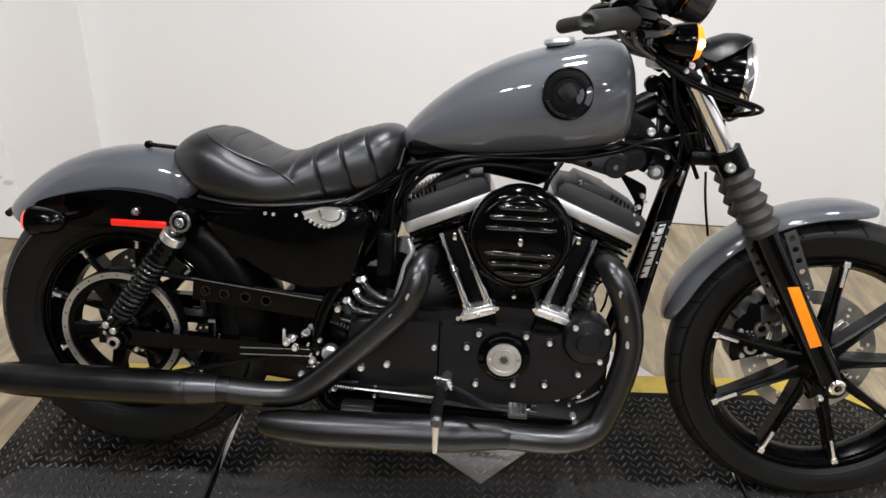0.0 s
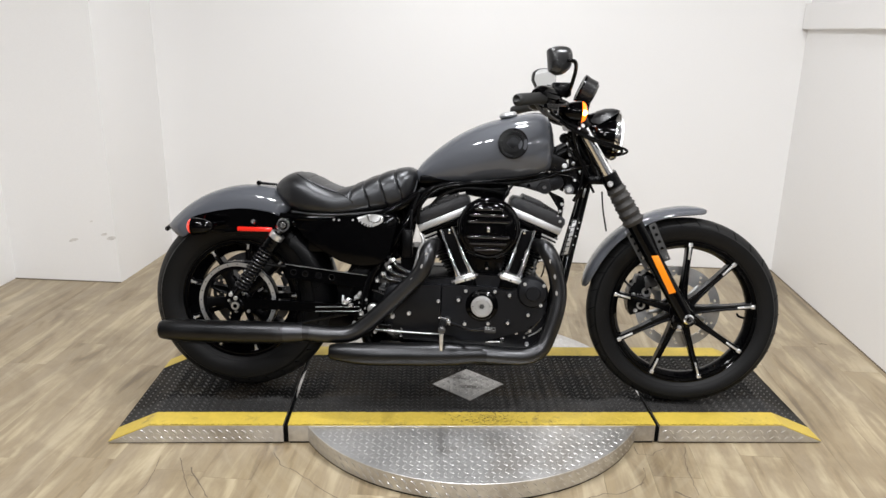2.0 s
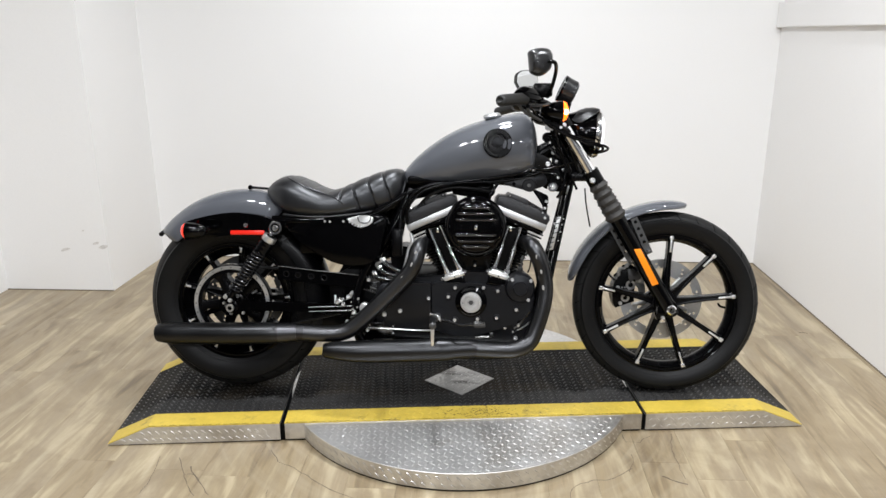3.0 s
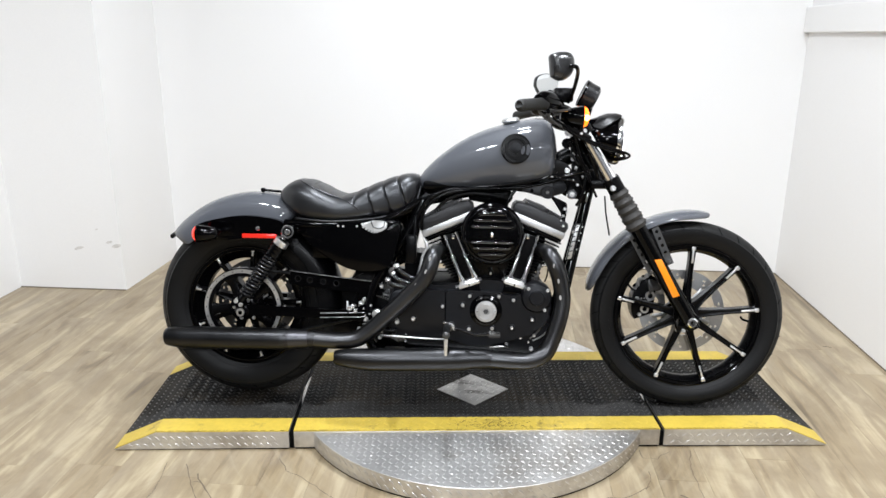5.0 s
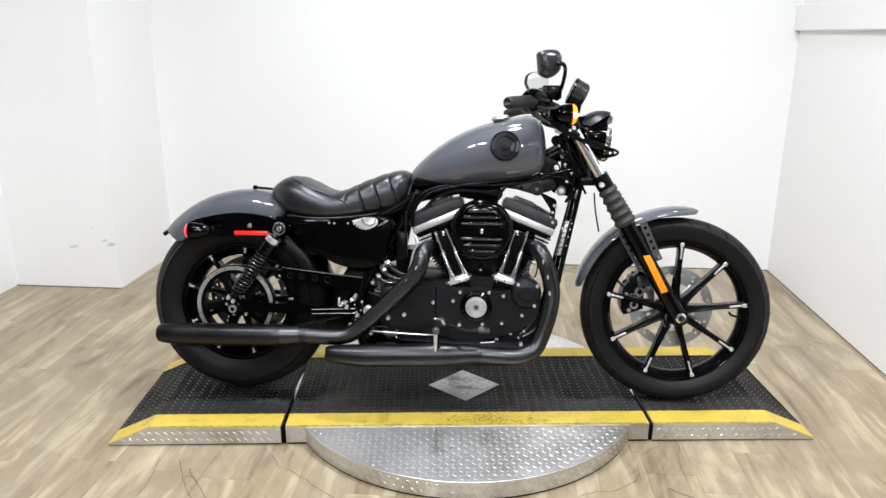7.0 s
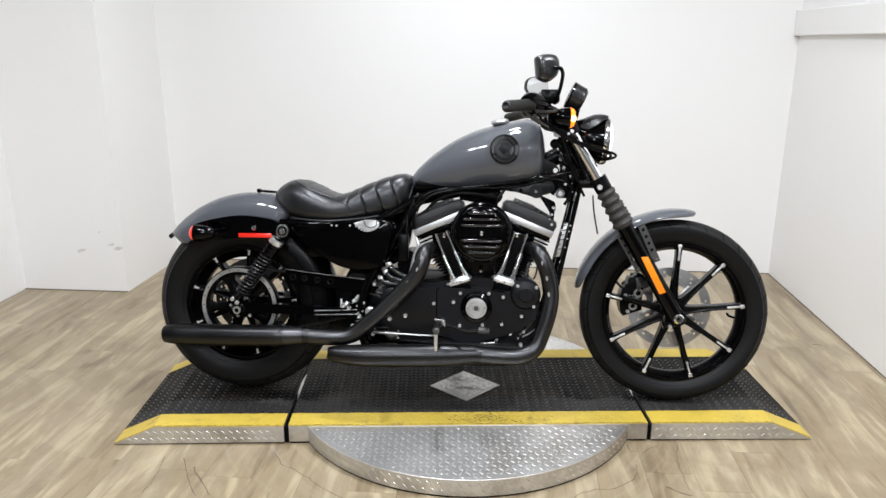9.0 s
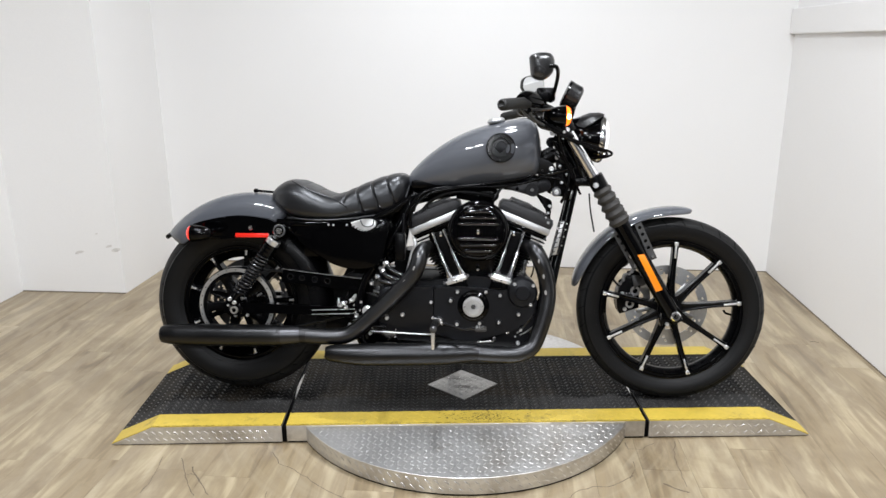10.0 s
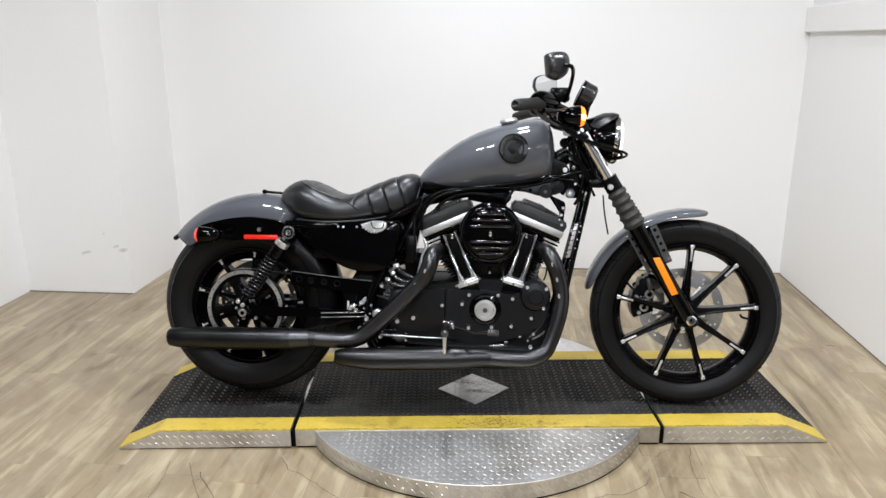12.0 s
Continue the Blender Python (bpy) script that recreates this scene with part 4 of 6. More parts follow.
# ---- seat ----
rings = hull([(0.127, 0.710, 0.698, 0.045), (0.136, 0.727, 0.690, 0.08), (0.155, 0.746, 0.668, 0.106), (0.184, 0.761, 0.642, 0.125), (0.214, 0.763, 0.627, 0.138), (0.25, 0.754, 0.621, 0.145),
              (0.292, 0.733, 0.620, 0.148), (0.332, 0.716, 0.621, 0.149), (0.37, 0.717, 0.623, 0.146), (0.41, 0.733, 0.626, 0.140), (0.46, 0.755, 0.631, 0.128), (0.525, 0.779, 0.644, 0.110),
              (0.568, 0.788, 0.662, 0.098), (0.592, 0.786, 0.688, 0.082), (0.606, 0.778, 0.715, 0.064), (0.614, 0.765, 0.735, 0.045)], 2.7, 3.4, 0.42, 128)
fine = []
for a, b2 in zip(rings, rings[1:]):
    for k in range(6):
        fine.append([tuple(Vector(p).lerp(Vector(q2), k / 6)) for p, q2 in zip(a, b2)])
fine.append(rings[-1])
pleated = []


def groove(phase, sharp, deep, puff):
    """How far a pleated cushion sinks at a phase between two seams: a narrow stitched crease and a soft roll."""
    edge = min(phase, 1 - phase)
    return math.exp(-(edge / sharp) ** 2) * deep + puff * (2 * abs(phase - 0.5)) ** 2.4


def piping_height(x):
    """Height of the seam between the side panel and the pleated middle."""
    line = ((0.19, 0.757), (0.224, 0.750), (0.249, 0.738), (0.287, 0.722), (0.344, 0.702), (0.382, 0.690), (0.407, 0.672), (0.43, 0.649))
    for (xa, za), (xb, zb) in zip(line, line[1:]):
        if xa <= x <= xb:
            return za + (zb - za) * (x - xa) / (xb - xa)
    return 9.0


for ring in fine:
    new_ring = []
    cy = sum(p[2] for p in ring) / len(ring)
    for x, y, z in ring:
        s = x - 0.34 * (0.72 - z)
        dip = 0.0
        if z > 0.632 and 0.4105 < s < 0.592:
            dip = groove(((s - 0.3818) / 0.0572) % 1.0, 0.042, 0.0046, 0.0022)
        elif 0.20 < x and s <= 0.4105 and z > piping_height(x) + 0.002:
            dip = groove(((x - 0.205) / 0.048) % 1.0, 0.05, 0.0034, 0.0030) * min(1.0, (z - piping_height(x)) / 0.012)
        if dip:
            d = Vector((0, y, (z - cy)))
            if d.length > 1e-4:
                d.normalize()
                y, z = y - d.y * dip, z - d.z * dip
        new_ring.append((x, y, z))
    pleated.append(new_ring)
seat = part("seat", loft(pleated), VINYL, bike, "black vinyl solo seat with tuck and roll pleats")


def seat_side(x, z):
    """The seat's right-hand surface at a length and height."""
    ring = min(rings, key=lambda r: abs(r[0][0] - x))
    near = [p for p in ring if p[1] <= 0]
    near.sort(key=lambda p: abs(p[2] - z))
    (_, ya, za), (_, yb, zb) = near[0], near[1]
    k = 0 if abs(zb - za) < 1e-6 else max(0.0, min(1.0, (z - za) / (zb - za)))
    return ya + (yb - ya) * k


part("seat_piping", tube([(x, seat_side(x, z) - 0.0005, z) for x, z in ((0.206, 0.757), (0.224, 0.750), (0.249, 0.738), (0.287, 0.722), (0.344, 0.702), (0.382, 0.690), (0.407, 0.672), (0.428, 0.640))], 0.0028, 8), VINYL, seat)
part("seat_base", loft(hull([(0.19, 0.640, 0.618, 0.10), (0.25, 0.638, 0.612, 0.125), (0.40, 0.645, 0.616, 0.126), (0.52, 0.66, 0.632, 0.100), (0.60, 0.715, 0.70, 0.06)], 3, 3, 0.5, 24)), RUBBER, seat)
part("seat_edge_piping", tube([(0.20, -0.122, 0.634), (0.30, -0.138, 0.627), (0.42, -0.130, 0.633), (0.52, -0.107, 0.649), (0.575, -0.090, 0.673), (0.600, -0.076, 0.70), (0.612, -0.052, 0.745)], 0.0030, 8), VINYL, seat)

# ---- engine ----
CRANK = (0.85, 0.30)
engine = part("crankcase", plate(round_outline([(0.58, 0.21), (0.56, 0.40), (0.70, 0.42), (0.84, 0.44), (0.98, 0.42), (1.05, 0.36), (1.05, 0.26), (1.0, 0.19), (0.75, 0.175)]), -0.125, 0.125, 0.012), CASE, bike, "black crankcase")


def cyl_frame(tilt, ahead):
    """Frame of one cylinder: X across, Z along its axis, from the crank."""
    return at(CRANK[0] + ahead, 0, CRANK[1]) @ Matrix.Rotation(radians(tilt), 4, "Y")


for tilt, s0, ahead in ((-23.5, 0.336, 0.0), (22.2, 0.333, 0.026)):
    f = cyl_frame(tilt, ahead)

    def put(name, bm, mat, parent, label="", smooth=True):
        bm.transform(f)
        return part(name, bm, mat, parent, label, smooth)
    cyl = put("cylinder", box(-0.052, 0.052, -0.052, 0.052, 0.12, s0 - 0.01, 0.02, 3), FIN, engine, "black finned engine cylinder")
    for k in range(13):
        z = 0.160 + k * 0.0105
        hw = 0.058 + 0.0029 * k
        put("cooling_fin", box(-hw, hw, -0.074, 0.074, z, z + 0.0036, 0.0014, 1), FIN, cyl)
    for k in range(4):
        z = s0 - 0.052 + k * 0.0125
        put("head_fin", box(-0.094 - 0.0015 * k, 0.094 + 0.0015 * k, -0.079, 0.079, z, z + 0.006, 0.002, 1), GLOSS, cyl)
    rock = put("rocker_box", box(-0.097, 0.097, -0.083, 0.083, s0 + 0.003, s0 + 0.027, 0.003), SATINALU, engine, "bright machined rocker band")
    put("rocker_lower", box(-0.094, 0.094, -0.080, 0.080, s0 - 0.008, s0 + 0.003, 0.002), GLOSS, rock)
    out = -1 if tilt < 0 else 1
    prof = [(-0.096, s0 + 0.027), (-0.099, s0 + 0.046), (-0.092, s0 + 0.060), (-0.070, s0 + 0.066), (0.070, s0 + 0.066), (0.092, s0 + 0.060), (0.099, s0 + 0.046), (0.096, s0 + 0.027)]
    put("rocker_cover", plate(prof, -0.080, 0.080, 0.006), WRINKLE, rock, "black wrinkle-coated rocker cover")
    put("cover_top", plate([(-out * 0.070, s0 + 0.062), (-out * 0.064, s0 + 0.079), (out * 0.004, s0 + 0.081), (out * 0.010, s0 + 0.062)], -0.076, 0.076, 0.004), WRINKLE, rock)
    put("cover_step", plate([(out * 0.010, s0 + 0.060), (out * 0.010, s0 + 0.068), (out * 0.078, s0 + 0.068), (out * 0.086, s0 + 0.060)], -0.070, 0.076, 0.003), GLOSS, rock)
    for k in range(7):
        x = out * (0.015 + k * 0.0094)
        put("cover_rib", box(x - 0.0022, x + 0.0022, -0.079, 0.072, s0 + 0.050, s0 + 0.078 - 0.0012 * k, 0.0015, 1), WRINKLE, rock)
    for x, z in ((-0.062, s0 + 0.074), (0.062, s0 + 0.074), (-0.09, s0 - 0.01), (0.09, s0 - 0.01)):
        b = disc(0.0042, -0.086, -0.078, 0.0015, 12, at(x, 0, z))
        put("cover_bolt", b, CHROME, rock)

for (xa, za), (xb, zb) in (((0.698, 0.586), (0.7611, 0.4287)), ((0.7355, 0.598), (0.8049, 0.4395)), ((0.966, 0.597), (0.9171, 0.442)), ((1.008, 0.592), (0.961, 0.4333))):
    low, top = Vector((xb, -0.12, zb)), Vector((xa, -0.112, za))
    step = low.lerp(top, 0.60)
    tb = part("pushrod_tube", tube([step, top], 0.0052, 16, 0), CHROME, engine, "chrome pushrod tube")
    part("tube_sleeve", tube([low, low.lerp(top, 0.56), low.lerp(top, 0.58), step], [0.0082, 0.0082, 0.0070, 0.0055], 16, 0), CHROME, tb)
    part("tube_clip", tube([low.lerp(top, 0.50), low.lerp(top, 0.515)], 0.0090, 16, 0), DARKSTEEL, tb)
    part("pushrod_collar", tube([low, low.lerp(top, 0.09)], 0.0115, 16, 0), CHROME, tb)
for cx, cz, turn in ((0.7824, 0.4298, -19), (0.9347, 0.4333, 17)):
    m = at(cx, -0.12, cz) @ Matrix.Rotation(radians(turn), 4, "Y")
    b = merge(box(-0.036, 0.036, -0.022, 0.03, -0.010, 0.003, 0.0015), box(-0.030, 0.030, -0.018, 0.03, -0.001, 0.011, 0.002))
    b.transform(m)
    lift = part("lifter_block", b, BOLT, engine, "bright machined lifter block")
    for k, r in ((-0.041, 0.007), (0.041, 0.007), (0.0, 0.005)):
        v = m @ Vector((k, -0.024, 0.002 if k else -0.004))
        bolt(v.x, v.y, v.z, r, 0.007, CHROME, lift)
    b = box(-0.030, 0.030, -0.018, 0.06, -0.05, -0.009, 0.004)
    b.transform(m)
    part("lifter_base", b, GLOSS, engine)
for x, z in ((0.7266, 0.581), (0.9746, 0.587)):
    part("head_bolt", box(x - 0.0045, x + 0.0045, -0.118, -0.09, z - 0.0075, z + 0.0075, 0.002), CHROME, engine, "bright head bolt between the pushrods")
part("cam_plug", lathe([(0, -0.122), (0.004, -0.1215), (0.0065, -0.117), (0.0065, -0.09), (0, -0.09)], 16, at(0.8542, 0, 0.4622), closed=False), CHROME, engine, "small bright plug between the cylinders")

# right-hand covers
cam_cover = part("cam_cover", plate(round_outline([(0.709, 0.236), (0.7085, 0.25), (0.7085, 0.32), (0.7085, 0.385), (0.7085, 0.4015), (0.713, 0.4045), (0.73, 0.405), (0.79, 0.405), (0.86, 0.402), (0.93, 0.394), (0.99, 0.405), (1.045, 0.39), (1.055, 0.34), (1.015, 0.28),
                                                   (0.97, 0.258), (0.86, 0.226), (0.78, 0.224), (0.72, 0.227)], 4), -0.152, -0.11, 0.008), CASE, engine, "black cam cover with bright bolts")
for x, z in ((0.787, 0.390), (0.883, 0.391), (0.931, 0.380), (0.764, 0.359), (0.786, 0.279), (0.863, 0.283), (0.928, 0.287), (0.994, 0.316)):
    part("bolt_boss", disc(0.0115, -0.150, -0.156, 0.002, 18, at(x, 0, z)), CASE, cam_cover)
    bolt(x, -0.155, z, 0.0075, 0.007, BOLT, cam_cover)
timer = part("timer_cover", lathe([(0, -0.166), (0.037, -0.166), (0.041, -0.160), (0.052, -0.157), (0.055, -0.150), (0, -0.150)], 56, at(0.841, 0, 0.342), closed=False), GLOSS, cam_cover, "round black timer cover")
part("timer_badge", lathe([(0, -0.1685), (0.010, -0.1685), (0.0115, -0.171), (0.0225, -0.171), (0.0235, -0.1695), (0.0250, -0.1695), (0.0262, -0.171), (0.0345, -0.1705), (0.0355, -0.169), (0.0355, -0.1645), (0, -0.1645)], 64, at(0.841, 0, 0.342), closed=False), SATINALU, timer, "brushed aluminium timer disc")
part("timer_rim", lathe([(0.0355, -0.1675), (0.0375, -0.1685), (0.0385, -0.1655), (0.0355, -0.1645)], 56, at(0.841, 0, 0.342)), GLOSS, timer)
part("badge_relief", disc(0.0085, -0.168, -0.1715, 0.001, 6, at(0.841, 0, 0.342)), DARKSTEEL, timer)
bars = []
for k in range(14):
    for base in (90, 270):
        a = radians(base + (k - 6.5) * 6.5)
        b = box(-0.0009, 0.0009, -0.1602, -0.1585, -0.0014, 0.0014)
        b.transform(at(0.841 + 0.0455 * math.cos(a), 0, 0.342 + 0.0455 * math.sin(a)) @ Matrix.Rotation(-a + math.pi / 2, 4, "Y"))
        bars.append(b)
tagged(part("lettering_bars", merge(*bars), DISC, timer), kind="stuff")
for dx in (-0.029, 0.029):
    bolt(0.841 + dx, -0.168, 0.343 + dx * 0.05, 0.0042, 0.004, CHROME, timer)
filt = part("motor_cover", lathe([(0, -0.178), (0.022, -0.178), (0.025, -0.172), (0.044, -0.168), (0.0505, -0.158), (0.0505, -0.11), (0, -0.11)], 48, at(1.006, 0, 0.391), closed=False), CASE, engine, "round black motor cover")
for x, z in ((0.979, 0.421), (1.041, 0.417), (1.033, 0.352)):
    bolt(x, -0.166, z, 0.0075, 0.007, BOLT, filt)
part("sprocket_cover", plate(round_outline([(0.53, 0.25), (0.515, 0.33), (0.53, 0.398), (0.62, 0.404), (0.685, 0.405), (0.700, 0.4045), (0.7045, 0.4015), (0.7045, 0.385), (0.7045, 0.32), (0.7045, 0.25), (0.7035, 0.236), (0.62, 0.226)], 4), -0.150, -0.06, 0.008), CASE, engine, "black sprocket cover")
bolt(0.697, -0.150, 0.352, 0.0075, 0.008)
part("primary_cover", plate(round_outline([(0.42, 0.25), (0.41, 0.36), (0.47, 0.43), (0.70, 0.43), (0.95, 0.44), (1.06, 0.38), (1.05, 0.27), (0.98, 0.21), (0.70, 0.20), (0.50, 0.20)]), 0.12, 0.19, 0.012), CASE, engine, "black primary cover on the far side")
# dull black blocks added to hide lamp reflections on the crankcase top
for xa, xb in ((0.60, 0.775), (0.925, 1.03)):
    part("case_top_block", box(xa, xb, -0.114, 0.11, 0.40, 0.428, 0.004), FIN, engine, "black block added to darken the top of the crankcase")
part("frame_belly", box(0.46, 1.0, -0.125, 0.125, 0.14, 0.20, 0.015), SATIN, bike, "black lower frame and belly")
part("gear_case_base", box(0.60, 1.02, -0.10, 0.11, 0.175, 0.25, 0.02), CASE, engine)
for pts in ([(0.5412, -0.122, 0.4797), (0.552, -0.132, 0.467), (0.5661, -0.136, 0.4564), (0.604, -0.135, 0.4393), (0.66, -0.11, 0.43)], [(0.5292, -0.122, 0.4528), (0.536, -0.13, 0.445), (0.5472, -0.136, 0.4365), (0.588, -0.135, 0.4257), (0.65, -0.11, 0.417)],
            [(0.5101, -0.122, 0.4313), (0.52, -0.13, 0.422), (0.5329, -0.136, 0.4167), (0.589, -0.135, 0.4096), (0.65, -0.11, 0.405)]):
    hose = part("gearbox_hose", tube(pts, 0.0075, 12), HOSE, engine, "curved black hose beside the gearbox")
    part("hose_end", tube([Vector(pts[0]) + Vector((-0.003, 0.0, 0.004)), Vector(pts[0]) + Vector((0.003, -0.003, -0.004))], 0.0085, 12, 0), BOLT, hose, "bright hose fitting")
part("gearbox_plate", plate([(0.517, 0.402), (0.562, 0.396), (0.556, 0.35), (0.5118, 0.3444)], -0.118, -0.108, 0.002), CASTING, engine, "dark grey gearbox side plate")
teeth = [box(-0.0022, 0.0022, -0.014, 0.002, -0.012, -0.004, 0.0008) for k in range(9)]
for k, b in enumerate(teeth):
    b.transform(at(0.449 + 0.0073 * k, -0.086, 0.3865 - 0.0013 * k - 0.00012 * k * k) @ Matrix.Rotation(radians(9), 4, "Y"))
part("belt_teeth", merge(tube([(0.444, -0.09, 0.3845), (0.475, -0.09, 0.380), (0.512, -0.09, 0.372)], 0.0050, 10), *teeth), DISC, engine, "dusty grey toothed belt edge")
part("pinion_teeth", merge(*[(lambda b, a: (b.transform(at(0.49, -0.07, 0.36) @ Matrix.Rotation(a, 4, "Y")), b)[1])(box(0.044, 0.052, -0.014, 0.014, -0.003, 0.003), 2 * math.pi * k / 28) for k in range(28)], disc(0.046, -0.084, -0.056, 0.002, 36, at(0.49, 0, 0.36))), DARKSTEEL, engine)

# air cleaner
AC = at(0.855, 0, 0.599)
ac = part("air_cleaner", lathe([(0, -0.190), (0.070, -0.1885), (0.088, -0.1845), (0.097, -0.178), (0.102, -0.168), (0.102, -0.135), (0.094, -0.115), (0, -0.11)], 72, AC, closed=False), GLOSS, bike, "round gloss black louvred air cleaner")
for z, hw in ((0.0645, 0.046), (0.045, 0.061), (0.0245, 0.067), (-0.026, 0.067), (-0.0455, 0.060), (-0.0645, 0.046)):
    sl = tube([(-hw, -0.186, z), (-hw + 0.007, -0.1935, z), (-hw * 0.4, -0.1945, z + 0.0006), (hw * 0.4, -0.1945, z + 0.0006), (hw - 0.007, -0.1935, z), (hw, -0.186, z)], [0.002, 0.0050, 0.0056, 0.0056, 0.0050, 0.002], 14, 3)
    sl.transform(AC)
    part("louvre", sl, LOUVRE, ac)
part("cleaner_bead", lathe([(0.0835, -0.1855), (0.0855, -0.1885), (0.0875, -0.1845)], 72, AC), LOUVRE, ac)
part("cleaner_bolt", lathe([(0, -0.204), (0.006, -0.202), (0.0085, -0.195), (0.0085, -0.186), (0, -0.186)], 18, AC @ Matrix.Diagonal((0.75, 1, 1.25, 1)), closed=False), CHROME, ac, "chrome centre bolt")
part("top_motor_mount", plate(round_outline([(0.775, 0.70), (0.79, 0.742), (0.85, 0.752), (0.905, 0.745), (0.925, 0.71), (0.89, 0.68), (0.81, 0.68)], 4), -0.03, 0.03, 0.004), SATIN, bike, "black top motor mount")
part("vent_hose", tube([(0.655, -0.06, 0.655), (0.70, -0.075, 0.70), (0.765, -0.08, 0.724), (0.84, -0.075, 0.722), (0.91, -0.06, 0.71)], 0.006, 10), RUBBER, bike)
part("intake", tube([(0.851, -0.11, 0.60), (0.851, 0.02, 0.58)], 0.045, 24, 0), SATIN, bike)
part("induction_body", plate(round_outline([(0.80, 0.43), (0.785, 0.50), (0.80, 0.58), (0.85, 0.62), (0.90, 0.58), (0.915, 0.50), (0.895, 0.43), (0.85, 0.40)], 4), -0.09, 0.10, 0.01), SATIN, bike, "black induction body between the cylinders")
for quad in ([(0.698, 0.582), (0.738, 0.592), (0.803, 0.446), (0.762, 0.434)], [(1.006, 0.586), (0.965, 0.590), (0.919, 0.448), (0.960, 0.440)]):
    part("pushrod_recess", plate(quad, -0.102, -0.06, 0.002), FIN, engine)

# ---- exhaust ----
rp = [(0.682, -0.085, 0.532), (0.672, -0.125, 0.533), (0.6615, -0.157, 0.517), (0.6535, -0.169, 0.485), (0.637, -0.17, 0.447), (0.600, -0.17, 0.405), (0.526, -0.17, 0.331), (0.456, -0.172, 0.266), (0.41, -0.175, 0.238),
      (0.35, -0.178, 0.232), (0.26, -0.18, 0.236)]
pipe = part("rear_exhaust_pipe", tube(rp, [0.022, 0.024] + [0.0275] * 9, 28), MATTE, bike, "matte black rear exhaust pipe with heat shield")
muf = part("rear_muffler", tube([(0.275, -0.18, 0.236), (0.25, -0.181, 0.237), (0.185, -0.183, 0.234), (0.16, -0.183, 0.234), (0.0, -0.186, 0.232), (-0.16, -0.189, 0.232), (-0.218, -0.19, 0.233), (-0.226, -0.19, 0.233)],
                                [0.028, 0.0295, 0.0335, 0.0362, 0.0375, 0.0362, 0.031, 0.026], 36, 4), MATTE_SHADED, bike, "matte black slash-less muffler")
tagged(muf, "matte black round muffler beside the rear wheel")
part("muffler_band", tube([(0.252, -0.181, 0.237), (0.19, -0.183, 0.2345)], [0.0308, 0.0349], 36, 0), BAND, muf, "lighter satin collar")
fp = [(1.020, -0.085, 0.540), (1.036, -0.118, 0.540), (1.050, -0.141, 0.526), (1.067, -0.15, 0.494), (1.083, -0.15, 0.445), (1.091, -0.152, 0.388), (1.083, -0.158, 0.325), (1.06, -0.165, 0.25), (1.035, -0.175, 0.205),
      (0.985, -0.19, 0.186), (0.92, -0.20, 0.187), (0.845, -0.205, 0.192)]
pipe2 = part("front_exhaust_pipe", tube(fp, [0.022, 0.024] + [0.0275] * 10, 28), MATTE, bike, "matte black front exhaust pipe with heat shield")
part("front_muffler", tube([(0.86, -0.205, 0.192), (0.84, -0.206, 0.194), (0.79, -0.208, 0.192), (0.74, -0.209, 0.189), (0.60, -0.21, 0.184), (0.47, -0.21, 0.180), (0.39, -0.21, 0.182), (0.352, -0.21, 0.183), (0.348, -0.21, 0.183)],
                                  [0.0285, 0.0305, 0.034, 0.0375, 0.038, 0.0372, 0.031, 0.0245, 0.018], 36, 4), MATTE_SHADED, bike, "matte black round muffler under the engine")
for (x, y, z), p in (((0.656, -0.190, 0.512), pipe), ((0.643, -0.196, 0.474), pipe), ((0.610, -0.194, 0.428), pipe), ((1.058, -0.175, 0.500), pipe2), ((1.074, -0.177, 0.450), pipe2), ((1.0815, -0.179, 0.396), pipe2)):
    part("shield_slot", lathe([(0, -0.0012), (0.0065, -0.0012), (0.0075, 0.002), (0, 0.002)], 14, at(x, y, z) @ Matrix.Rotation(radians(20 if p is pipe else -8), 4, "Y") @ Matrix.Diagonal((0.55, 1, 1.15, 1)), closed=False), TAN, p, "bare metal showing through a slot")

